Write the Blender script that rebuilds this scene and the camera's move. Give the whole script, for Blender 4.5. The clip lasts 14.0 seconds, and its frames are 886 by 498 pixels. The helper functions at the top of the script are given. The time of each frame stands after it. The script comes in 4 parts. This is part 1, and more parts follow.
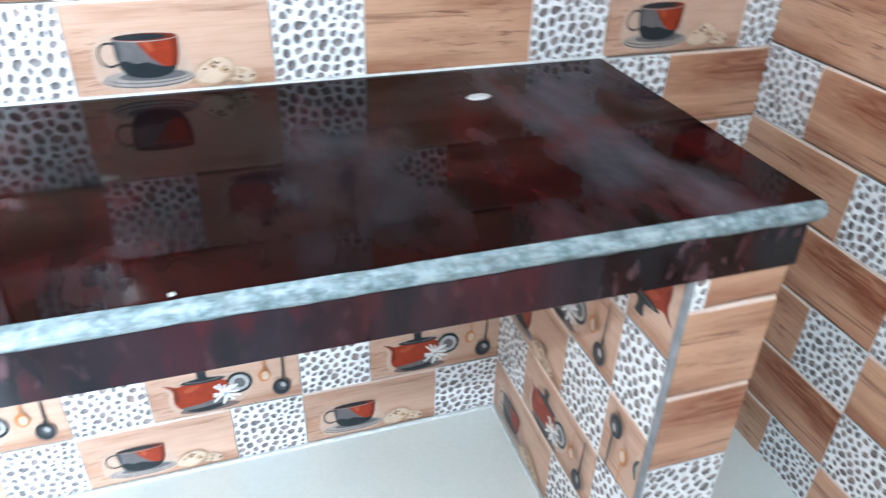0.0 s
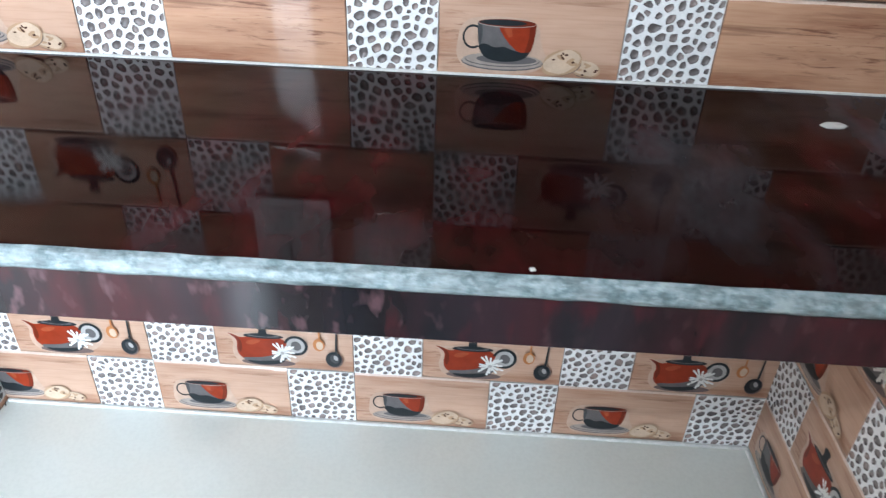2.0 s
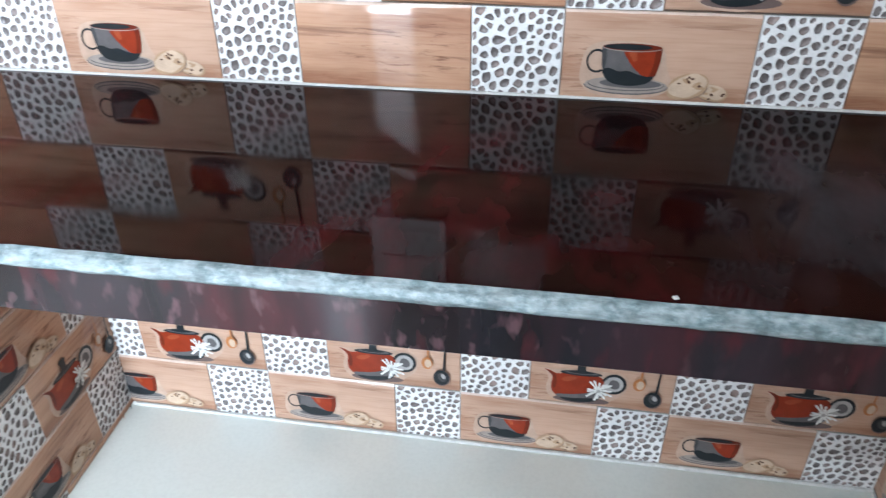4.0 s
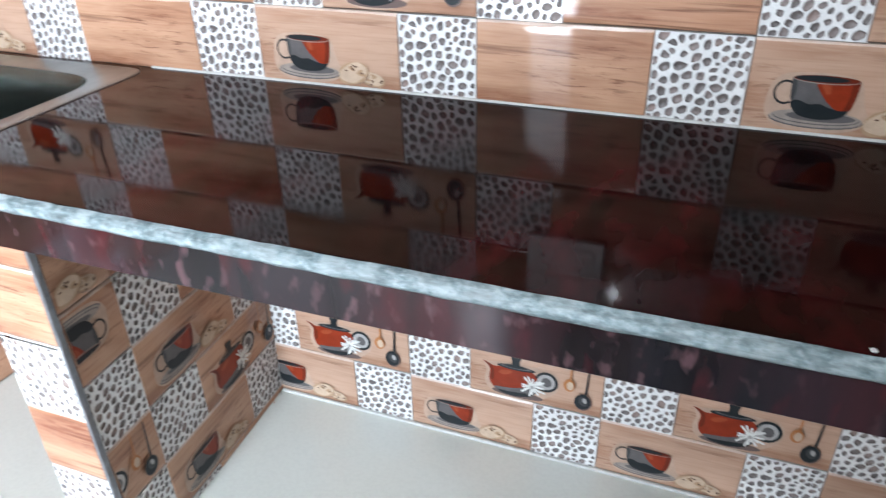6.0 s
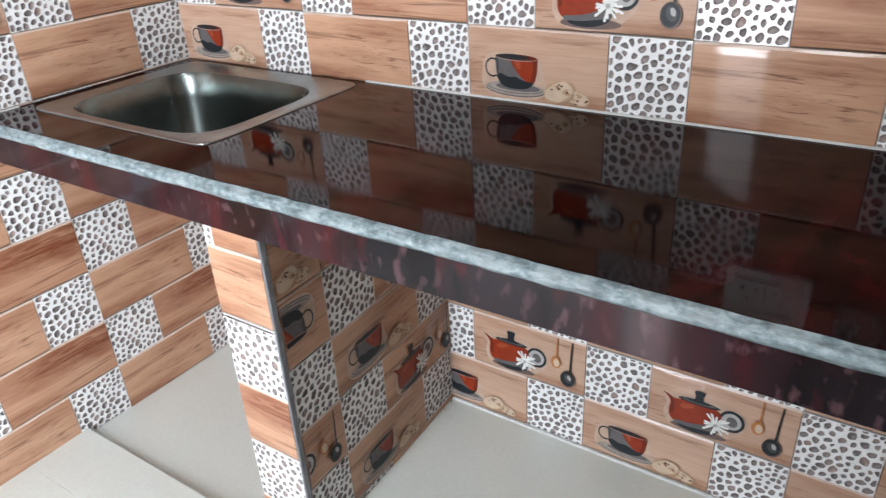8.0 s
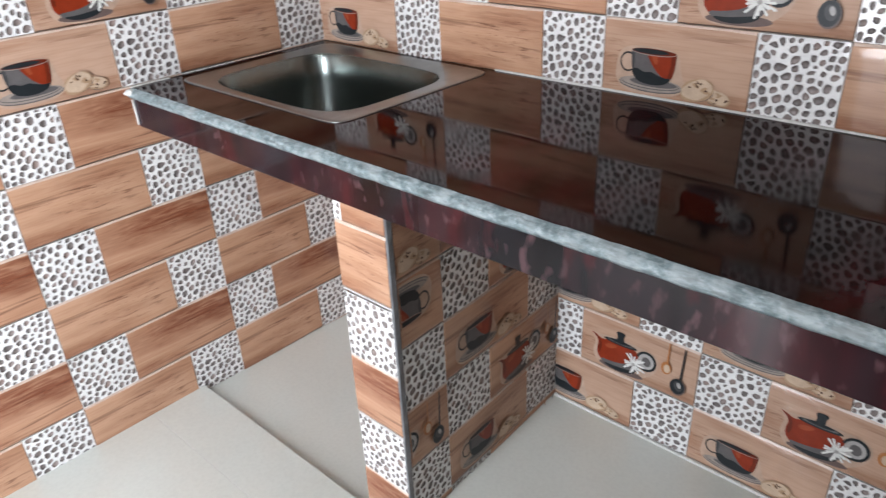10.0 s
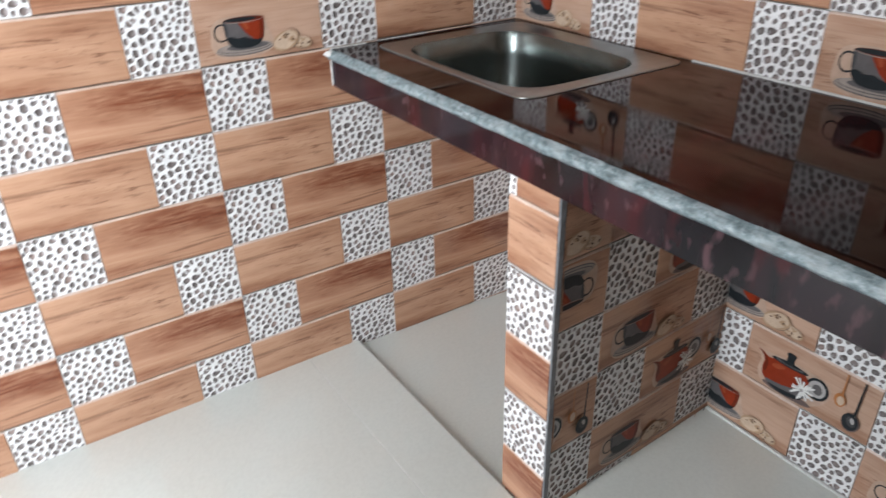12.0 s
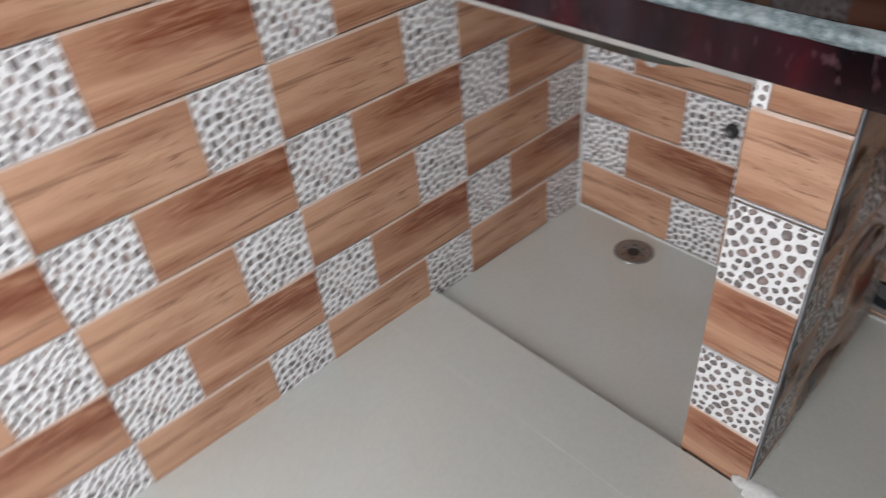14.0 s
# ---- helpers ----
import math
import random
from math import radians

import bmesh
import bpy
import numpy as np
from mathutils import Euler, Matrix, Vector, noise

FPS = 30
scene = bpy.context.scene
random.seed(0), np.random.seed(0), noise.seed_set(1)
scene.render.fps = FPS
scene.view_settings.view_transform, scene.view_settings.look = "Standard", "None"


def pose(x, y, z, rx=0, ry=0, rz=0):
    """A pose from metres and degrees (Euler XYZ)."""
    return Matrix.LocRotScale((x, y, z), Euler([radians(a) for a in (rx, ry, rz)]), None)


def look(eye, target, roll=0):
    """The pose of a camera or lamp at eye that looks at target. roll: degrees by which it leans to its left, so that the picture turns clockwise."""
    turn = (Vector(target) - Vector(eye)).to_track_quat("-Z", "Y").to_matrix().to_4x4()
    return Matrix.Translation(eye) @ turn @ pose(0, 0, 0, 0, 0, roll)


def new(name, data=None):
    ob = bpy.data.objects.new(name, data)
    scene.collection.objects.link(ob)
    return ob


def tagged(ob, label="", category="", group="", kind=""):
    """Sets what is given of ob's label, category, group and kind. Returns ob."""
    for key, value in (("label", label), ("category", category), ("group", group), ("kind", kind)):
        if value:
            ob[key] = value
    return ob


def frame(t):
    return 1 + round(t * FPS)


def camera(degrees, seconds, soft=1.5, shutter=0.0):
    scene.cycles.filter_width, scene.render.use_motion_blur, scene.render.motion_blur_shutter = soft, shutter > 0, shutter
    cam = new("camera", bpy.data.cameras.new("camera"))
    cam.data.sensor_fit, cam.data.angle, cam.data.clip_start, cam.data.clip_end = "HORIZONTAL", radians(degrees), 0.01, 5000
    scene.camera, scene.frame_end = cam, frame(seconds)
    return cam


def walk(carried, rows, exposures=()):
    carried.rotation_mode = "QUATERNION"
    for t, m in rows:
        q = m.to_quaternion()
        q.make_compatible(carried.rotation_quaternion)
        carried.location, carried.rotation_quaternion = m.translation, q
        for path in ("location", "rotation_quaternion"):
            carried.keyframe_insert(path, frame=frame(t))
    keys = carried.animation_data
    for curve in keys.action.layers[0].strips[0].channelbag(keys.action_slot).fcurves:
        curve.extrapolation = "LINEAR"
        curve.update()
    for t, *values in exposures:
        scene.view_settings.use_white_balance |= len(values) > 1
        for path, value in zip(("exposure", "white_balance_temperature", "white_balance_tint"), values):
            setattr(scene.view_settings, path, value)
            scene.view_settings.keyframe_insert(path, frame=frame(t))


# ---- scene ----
cam = camera(62.9, 14.0, soft=1.3, shutter=0.7)
PATH = [
    (0, (1.999, -1.184, 1.269), (2.539, 0.419, 0.203), 1.6),
    (0.5, (1.955, -1.183, 1.281), (2.374, 0.453, 0.211), 4.6),
    (1, (1.937, -1.187, 1.277), (2.261, 0.463, 0.193), 4.8),
    (1.5, (1.906, -1.192, 1.274), (2.031, 0.475, 0.177), 3.2),
    (2, (1.862, -1.183, 1.273), (1.805, 0.492, 0.183), 2.3),
    (2.2, (1.847, -1.169, 1.278), (1.795, 0.5, 0.177), 2.3),
    (4.3, (1.799, -1.197, 1.285), (1.456, 0.473, 0.24), -0.8),
    (4.5, (1.796, -1.194, 1.288), (1.417, 0.469, 0.244), -1.0),
    (5, (1.788, -1.206, 1.293), (1.343, 0.447, 0.258), -1.7),
    (5.5, (1.775, -1.204, 1.291), (1.234, 0.413, 0.245), -1.5),
    (6, (1.754, -1.217, 1.292), (1.123, 0.39, 0.281), -1.4),
    (6.5, (1.738, -1.232, 1.3), (0.981, 0.335, 0.313), -2.2),
    (7, (1.713, -1.253, 1.295), (0.861, 0.28, 0.333), -2.9),
    (7.5, (1.703, -1.263, 1.292), (0.757, 0.223, 0.345), -3.3),
    (9.8, (1.661, -1.314, 1.283), (0.479, -0.003, 0.343), -2.7),
    (10, (1.665, -1.306, 1.285), (0.448, -0.028, 0.343), -2.8),
    (10.5, (1.664, -1.311, 1.283), (0.368, -0.098, 0.362), -3.0),
    (11, (1.664, -1.32, 1.284), (0.299, -0.176, 0.375), -3.0),
    (11.5, (1.655, -1.331, 1.278), (0.251, -0.249, 0.352), -2.2),
    (12, (1.645, -1.341, 1.267), (0.175, -0.38, 0.311), -1.4),
    (12.5, (1.64, -1.35, 1.26), (0.148, -0.5, 0.235), 0.1),
    (13, (1.525, -1.406, 1.215), (0.088, -0.597, 0.083), 2.4),
    (13.5, (1.275, -1.515, 1.188), (-0.102, -0.695, -0.009), -1.0),
    (14, (1.077, -1.457, 1.196), (-0.127, -0.435, -0.032), -5.3),
]
EXPOSURES = [(0.0, 2.12, 5250, 3), (0.5, 1.90, 5380, 3), (1.0, 1.62, 5480, 4), (2.0, 1.28, 5600, 6), (5.0, 1.04, 5650, 7), (7.5, 0.40, 6100, 10), (10.0, 0.03, 6300, 13), (11.0, -0.10, 6300, 13), (12.0, -0.24, 6300, 12), (12.5, -0.36, 6350, 12), (13.0, -0.37, 6350, 11), (13.5, -0.72, 6400, 13), (14.0, -0.88, 6500, 15)]
walk(cam, [(t, look(eye, target, roll)) for t, eye, target, roll in PATH], EXPOSURES)

# ---------------------------------------------------------------- light
world = bpy.data.worlds.new("sky")
scene.world = world
world.use_nodes = True
wn = world.node_tree
sky = wn.nodes.new("ShaderNodeTexSky")
sky.sky_type = "NISHITA"
sky.sun_disc = False
sky.sun_elevation, sky.sun_rotation = radians(50), radians(0)
wn.links.new(sky.outputs[0], wn.nodes["Background"].inputs[0])
wn.nodes["Background"].inputs[1].default_value = 0.06

sun = new("sun", bpy.data.lights.new("sun", "SUN"))
sun.data.energy, sun.data.angle, sun.data.color = 3.0, radians(0.5), (1.0, 0.95, 0.88)
sun.matrix_world = look((0, 8, 9), (0, 0, 0))


def opening_light(name, width, height, energy, m, tint=(0.93, 0.97, 1.0)):
    d = bpy.data.lights.new(name, "AREA")
    d.shape, d.size, d.size_y, d.energy, d.color = "RECTANGLE", width, height, energy, tint
    ob = new(name, d)
    ob.matrix_world = m
    return ob


SOUTH = -2.30       # inner face of the wall behind the camera
EAST = 3.085        # inner face of the right wall
CEIL = 3.2
# the sky stands brightest to the south-east, so the doorway throws its light towards the west wall
opening_light("door_daylight", 0.56, 2.05, 120, pose(0.91, SOUTH - 0.23, 1.06, 90, 0, 55))
BULB = (1.41, SOUTH, 2.58)


# ---------------------------------------------------------------- materials
class Nodes:
    """A small wrapper to wire a material in few lines."""

    def __init__(self, name):
        self.m = bpy.data.materials.new(name)
        self.m.use_nodes = True
        self.t = self.m.node_tree
        self.b = self.t.nodes["Principled BSDF"]

    def add(self, kind, **sets):
        n = self.t.nodes.new(kind)
        for k, v in sets.items():
            n.inputs[k.replace("_", " ")].default_value = v
        return n

    def link(self, a, b):
        self.t.links.new(a, b)

    def coords(self, scale=(1, 1, 1), shift=(0, 0, 0), which="Object"):
        c = self.t.nodes.new("ShaderNodeTexCoord")
        mp = self.t.nodes.new("ShaderNodeMapping")
        mp.inputs["Scale"].default_value = scale
        mp.inputs["Location"].default_value = shift
        self.link(c.outputs[which], mp.inputs["Vector"])
        return mp.outputs[0]

    def world_coords(self, scale=(1, 1, 1)):
        g = self.t.nodes.new("ShaderNodeNewGeometry")
        mp = self.t.nodes.new("ShaderNodeMapping")
        mp.inputs["Scale"].default_value = scale
        self.link(g.outputs["Position"], mp.inputs["Vector"])
        return mp.outputs[0]

    def noise(self, vec, scale, detail=4.0, rough=0.55, distort=0.0):
        n = self.add("ShaderNodeTexNoise", Scale=scale, Detail=detail, Roughness=rough, Distortion=distort)
        self.link(vec, n.inputs["Vector"])
        return n.outputs["Fac"]

    def ramp(self, fac, *stops):
        r = self.t.nodes.new("ShaderNodeValToRGB")
        e = r.color_ramp.elements
        while len(e) < len(stops):
            e.new(0.5)
        for el, (p, c) in zip(e, stops):
            el.position = p
            el.color = (*c, 1) if len(c) == 3 else c
        self.link(fac, r.inputs[0])
        return r.outputs[0]

    def mix(self, fac, a, b, mode="MIX"):
        n = self.t.nodes.new("ShaderNodeMix")
        n.data_type, n.blend_type = "RGBA", mode
        for sock, v in ((n.inputs[0], fac), (n.inputs[6], a), (n.inputs[7], b)):
            if isinstance(v, (int, float)):
                sock.default_value = v
            elif isinstance(v, tuple):
                sock.default_value = (*v, 1)
            else:
                self.link(v, sock)
        return n.outputs[2]

    def bump(self, height, strength=0.3, distance=0.002):
        n = self.add("ShaderNodeBump", Strength=strength, Distance=distance)
        self.link(height, n.inputs["Height"])
        self.link(n.outputs[0], self.b.inputs["Normal"])

    def done(self, color=None, rough=0.5, metal=0.0, ior=None, coat=0.0):
        for sock, v in ((self.b.inputs["Base Color"], color), (self.b.inputs["Roughness"], rough)):
            if v is None:
                continue
            if isinstance(v, (int, float)):
                sock.default_value = v
            elif isinstance(v, tuple):
                sock.default_value = (*v, 1)
            else:
                self.link(v, sock)
        self.b.inputs["Metallic"].default_value = metal
        if ior:
            self.b.inputs["IOR"].default_value = ior
        self.b.inputs["Coat Weight"].default_value = coat
        self.b.inputs["Coat Roughness"].default_value = 0.04
        return self.m


def wood_print(name, pale, mid, dark, ruddy, shift, bands, feather):
    """Printed wood under a satin glaze; the grain runs along the strip. bands: (u, v, half length, half height, strength) of the
    darker reddish flames of the print; feather: where its fine slanting veins spread."""
    n = Nodes(name)
    flow = n.coords((2.2, 9.0, 1.0), shift)
    bend = n.noise(flow, 1.4, 3.0, 0.5, 0.5)
    base = n.ramp(bend, (0.30, mid), (0.50, pale), (0.70, mid))
    # broad flames, ragged along their grain
    rag = n.ramp(n.noise(n.coords((7.0, 60.0, 1.0), shift), 1.3, 5.0, 0.62, 1.1), (0.30, (0.25, 0.25, 0.25)), (0.62, (1, 1, 1)))
    lines = n.noise(n.coords((1.3, 40.0, 1.0), shift), 1.4, 5.0, 0.6, 0.9)
    tone = base
    for u, v, w, h, strength in bands:
        g = n.t.nodes.new("ShaderNodeTexGradient")
        g.gradient_type = "SPHERICAL"
        wave = n.t.nodes.new("ShaderNodeMix")
        wave.data_type, wave.blend_type = "RGBA", "ADD"
        wave.inputs[0].default_value = 0.55
        n.link(n.coords((1 / w, 1 / h, 0.0), (-u / w - 0.28, -v / h - 0.28, 0.0)), wave.inputs[6])
        drift = n.add("ShaderNodeTexNoise", Scale=1.0, Detail=2.0)
        n.link(n.coords((9.0, 22.0, 1.0), shift), drift.inputs["Vector"])
        n.link(drift.outputs["Color"], wave.inputs[7])
        flat = n.t.nodes.new("ShaderNodeMapping")
        flat.inputs["Scale"].default_value = (1, 1, 0)
        n.link(wave.outputs[2], flat.inputs["Vector"])
        n.link(flat.outputs[0], g.inputs[0])
        f = n.ramp(g.outputs["Fac"], (0.0, (0, 0, 0)), (0.7, (strength,) * 3))
        tone = n.mix(n.mix(1.0, f, rag, "MULTIPLY"), tone, ruddy)
    # long thin grain lines, sparse
    tone = n.mix(n.ramp(lines, (0.30, (0.6, 0.6, 0.6)), (0.41, (0, 0, 0)), (0.64, (0, 0, 0)), (0.72, (0.28, 0.28, 0.28))), tone, dark)
    # fine slanting veins
    (fu, fv), (fw, fh) = feather
    patch = n.t.nodes.new("ShaderNodeTexGradient")
    patch.gradient_type = "SPHERICAL"
    n.link(n.coords((1 / fw, 1 / fh, 0.0), (-fu / fw, -fv / fh, 0.0)), patch.inputs[0])
    slant = n.t.nodes.new("ShaderNodeMapping")
    slant.inputs["Rotation"].default_value = (0, 0, radians(-24))
    slant.inputs["Scale"].default_value = (14.0, 130.0, 1.0)
    n.link(n.coords((1, 1, 1), shift), slant.inputs["Vector"])
    veins = n.ramp(n.noise(slant.outputs[0], 1.0, 4.0, 0.6, 0.8), (0.34, (0.8, 0.8, 0.8)), (0.46, (0, 0, 0)))
    spread = n.ramp(patch.outputs["Fac"], (0.0, (0, 0, 0)), (0.5, (1, 1, 1)))
    tone = n.mix(n.mix(1.0, veins, spread, "MULTIPLY"), tone, dark)
    hairs = n.ramp(n.noise(n.coords((10.0, 210.0, 1.0), shift), 1.0, 3.0, 0.6, 0.3), (0.34, (0.91, 0.88, 0.86)), (0.55, (1, 1, 1)))
    tone = n.mix(1.0, tone, hairs, "MULTIPLY")
    info = n.t.nodes.new("ShaderNodeObjectInfo")
    lift = n.ramp(info.outputs["Random"], (0.0, (0.93, 0.92, 0.91)), (1.0, (1.0, 1.0, 1.0)))
    tone = n.mix(1.0, tone, lift, "MULTIPLY")
    wear = n.noise(n.world_coords((1, 1, 1)), 9.0, 3.0)
    rough = n.ramp(wear, (0.3, (0.34, 0.34, 0.34)), (0.7, (0.46, 0.46, 0.46)))
    n.bump(n.noise(flow, 5.0, 5.0), 0.15, 0.0010)
    n.b.inputs["Specular IOR Level"].default_value = 0.15
    n.done(tone, rough, coat=0.45)
    n.b.inputs["Coat Roughness"].default_value = 0.055
    return n.m


def mottled(name, a, b, scale, rough, metal=0.0, bump=0.0, ior=None, world_space=True, stretch=(1, 1, 1), gloss=None):
    n = Nodes(name)
    vec = n.world_coords(stretch) if world_space else n.coords(stretch)
    f1 = n.noise(vec, scale, 4.0)
    f2 = n.noise(vec, scale * 9.0, 3.0)
    tone = n.mix(n.ramp(f1, (0.3, (0, 0, 0)), (0.7, (1, 1, 1))), a, b)
    tone = n.mix(1.0, tone, n.ramp(f2, (0.3, (0.88, 0.88, 0.88)), (0.65, (1, 1, 1))), "MULTIPLY")
    if bump:
        n.bump(f2, bump, 0.002)
    if gloss is not None:
        n.b.inputs["Specular IOR Level"].default_value = gloss
    return n.done(tone, rough, metal, ior)


WOOD_EVEN = wood_print("wood_print_light", (0.485, 0.292, 0.188), (0.40, 0.222, 0.137), (0.115, 0.044, 0.025), (0.205, 0.078, 0.040), (0.0, 0.0, 0.0), ((0.03, 0.014, 0.20, 0.030, 0.95), (0.21, 0.120, 0.19, 0.038, 0.6), (0.14, 0.060, 0.20, 0.024, 0.4)), ((0.19, 0.080), (0.15, 0.065)))
WOOD_ODD = wood_print("wood_print_dark", (0.475, 0.278, 0.177), (0.375, 0.196, 0.119), (0.095, 0.034, 0.019), (0.175, 0.052, 0.024), (3.7, 1.3, 0.0), ((0.20, 0.108, 0.27, 0.062, 1.0), (0.28, 0.100, 0.12, 0.050, 0.8), (0.06, 0.022, 0.16, 0.022, 0.7)), ((0.24, 0.115), (0.11, 0.05)))
WOOD_PALE = wood_print("wood_print_pale", (0.465, 0.308, 0.222), (0.405, 0.252, 0.172), (0.18, 0.088, 0.053), (0.27, 0.130, 0.074), (7.1, 2.9, 0.0), ((0.0, 0.06, 0.06, 0.045, 0.8), (0.27, 0.018, 0.14, 0.020, 0.8), (0.10, 0.135, 0.20, 0.018, 0.5)), ((0.03, 0.06), (0.07, 0.06)))
WOODS = {"even": WOOD_EVEN, "odd": WOOD_ODD, "pale": WOOD_PALE}
WHITE_GLAZE = mottled("white_glaze", (0.76, 0.76, 0.752), (0.68, 0.68, 0.675), 30, 0.06, bump=0.15)
GROUT = mottled("pale_grout", (0.62, 0.57, 0.52), (0.5, 0.45, 0.40), 40, 0.8, bump=0.3)
# top bevel's highlight and bottom bevel's shade, both put into the colour
LIT_LIP = mottled("lit_lip_glaze", (0.62, 0.50, 0.42), (0.52, 0.38, 0.30), 25, 0.3)
SHADED_LIP = mottled("shaded_lip_glaze", (0.15, 0.075, 0.045), (0.10, 0.045, 0.028), 25, 0.4)
GREY_GROUT = mottled("grey_grout", (0.22, 0.225, 0.235), (0.15, 0.153, 0.16), 50, 0.7, bump=0.4)
CEMENT = mottled("white_cement", (0.64, 0.64, 0.62), (0.50, 0.50, 0.48), 60, 0.85, bump=0.6)
PLASTER = mottled("painted_plaster", (0.22, 0.20, 0.18), (0.18, 0.165, 0.15), 3, 0.7, bump=0.1)
WHITE_PLASTIC = mottled("white_plastic", (0.86, 0.87, 0.86), (0.81, 0.82, 0.81), 20, 0.3)
DARK_PLASTIC = mottled("dark_plastic", (0.02, 0.02, 0.02), (0.03, 0.03, 0.03), 20, 0.4)
CONCRETE = mottled("concrete", (0.42, 0.40, 0.37), (0.34, 0.33, 0.31), 4, 0.9, bump=0.4)
DOOR_WOOD = mottled("door_wood", (0.25, 0.14, 0.08), (0.18, 0.09, 0.05), 5, 0.45, stretch=(12, 12, 1))

n = Nodes("pebble_glaze")
geo = n.t.nodes.new("ShaderNodeNewGeometry")
tone = n.ramp(geo.outputs["Random Per Island"], (0.0, (0.11, 0.094, 0.090)), (0.45, (0.175, 0.147, 0.138)), (0.8, (0.235, 0.190, 0.175)), (1.0, (0.25, 0.175, 0.15)))
speck = n.noise(n.coords(), 260.0, 3.0)
tone = n.mix(1.0, tone, n.ramp(speck, (0.3, (0.72, 0.72, 0.72)), (0.65, (1.0, 1.0, 1.0))), "MULTIPLY")
PEBBLE = n.done(tone, 0.36)
# printed outline, plus the shade of the steep sides put into the colour
n = Nodes("pebble_outline_shade")
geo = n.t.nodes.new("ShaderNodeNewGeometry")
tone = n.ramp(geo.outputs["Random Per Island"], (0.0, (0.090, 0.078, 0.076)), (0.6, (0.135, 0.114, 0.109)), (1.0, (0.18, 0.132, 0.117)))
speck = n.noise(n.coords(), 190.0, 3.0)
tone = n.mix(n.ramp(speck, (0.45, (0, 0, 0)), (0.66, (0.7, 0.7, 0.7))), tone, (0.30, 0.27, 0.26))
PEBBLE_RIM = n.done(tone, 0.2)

n = Nodes("polished_granite")
vec = n.world_coords()
deep = n.world_coords((1.0, 0.45, 1.0))
patch = n.ramp(n.noise(deep, 3.6, 2.0, 0.5), (0.40, (0.15, 0.15, 0.15)), (0.62, (1, 1, 1)))
flake = n.ramp(n.noise(deep, 17.0, 2.5, 0.5), (0.40, (0, 0, 0)), (0.68, (1, 1, 1)))
blotch = n.mix(1.0, flake, patch, "MULTIPLY")
tone = n.mix(blotch, (0.0062, 0.0014, 0.0014), (0.036, 0.0034, 0.0046))
dark = n.ramp(n.noise(deep, 12.0, 3.0, 0.6), (0.52, (0, 0, 0)), (0.66, (1, 1, 1)))
tone = n.mix(dark, tone, (0.0018, 0.0008, 0.0011))
grey = n.ramp(n.noise(vec, 55.0, 4.0, 0.65), (0.64, (0, 0, 0)), (0.78, (0.55, 0.55, 0.55)))
tone = n.mix(grey, tone, (0.016, 0.009, 0.010))
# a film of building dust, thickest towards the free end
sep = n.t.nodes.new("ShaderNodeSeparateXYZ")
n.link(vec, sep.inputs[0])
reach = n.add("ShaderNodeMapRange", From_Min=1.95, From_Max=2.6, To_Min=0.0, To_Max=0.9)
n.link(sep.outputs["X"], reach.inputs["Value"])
cloud = n.ramp(n.noise(deep, 6.5, 4.0, 0.55), (0.45, (0, 0, 0)), (0.72, (0.75, 0.75, 0.75)))
wisp = n.ramp(n.noise(n.world_coords((1.0, 0.6, 1.0)), 26.0, 4.0, 0.6), (0.35, (0.55, 0.55, 0.55)), (0.7, (1, 1, 1)))
dust = n.mix(1.0, n.mix(1.0, cloud, wisp, "MULTIPLY"), reach.outputs[0], "MULTIPLY")
tone = n.mix(dust, tone, (0.115, 0.108, 0.126))
smear = n.noise(n.world_coords((3.0, 5.0, 2.0)), 3.0, 3.0)
GRANITE = n.done(tone, n.ramp(smear, (0.35, (0.03, 0.03, 0.03)), (0.75, (0.11, 0.11, 0.11))), ior=1.45)
# mirror strength turned down along x, painting the fainter reflections towards the free end
mirror_fade = n.add("ShaderNodeMapRange", From_Min=0.5, From_Max=1.7, To_Min=0.22, To_Max=0.055)
n.link(sep.outputs["X"], mirror_fade.inputs["Value"])
n.link(mirror_fade.outputs[0], n.b.inputs["Specular IOR Level"])
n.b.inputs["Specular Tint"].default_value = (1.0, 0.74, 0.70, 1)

n = Nodes("granite_front")
tall = n.world_coords((1.0, 1.0, 0.35))
red = n.ramp(n.noise(tall, 8.0, 3.0, 0.55, 0.3), (0.42, (0, 0, 0)), (0.62, (1, 1, 1)))
tone = n.mix(red, (0.0045, 0.0026, 0.0036), (0.036, 0.0072, 0.0098))
# upright grey wash: streaks of the stone and the floor's hazy reflection, painted in
wash_haze = n.ramp(n.noise(n.world_coords((1, 1, 0.10)), 11.0, 2.0), (0.47, (0, 0, 0)), (0.64, (0.65, 0.65, 0.65)))
tone = n.mix(wash_haze, tone, (0.024, 0.016, 0.020))
# bluish bands coloured in for the sky's reflection
sky_tint = n.ramp(n.noise(n.world_coords((1, 1, 0.15)), 5.0, 2.0), (0.50, (0, 0, 0)), (0.68, (0.6, 0.6, 0.6)))
tone = n.mix(sky_tint, tone, (0.011, 0.012, 0.017))
field = n.ramp(n.noise(tall, 6.0, 2.0), (0.40, (0.1, 0.1, 0.1)), (0.60, (1, 1, 1)))
pale = n.ramp(n.noise(n.world_coords((1.0, 1.0, 0.5)), 58.0, 2.0, 0.45), (0.58, (0, 0, 0)), (0.70, (0.6, 0.6, 0.6)))
tone = n.mix(n.mix(1.0, pale, field, "MULTIPLY"), tone, (0.115, 0.060, 0.068))
rust = n.ramp(n.noise(tall, 26.0, 3.0, 0.5), (0.58, (0, 0, 0)), (0.70, (0.8, 0.8, 0.8)))
tone = n.mix(rust, tone, (0.044, 0.008, 0.011))
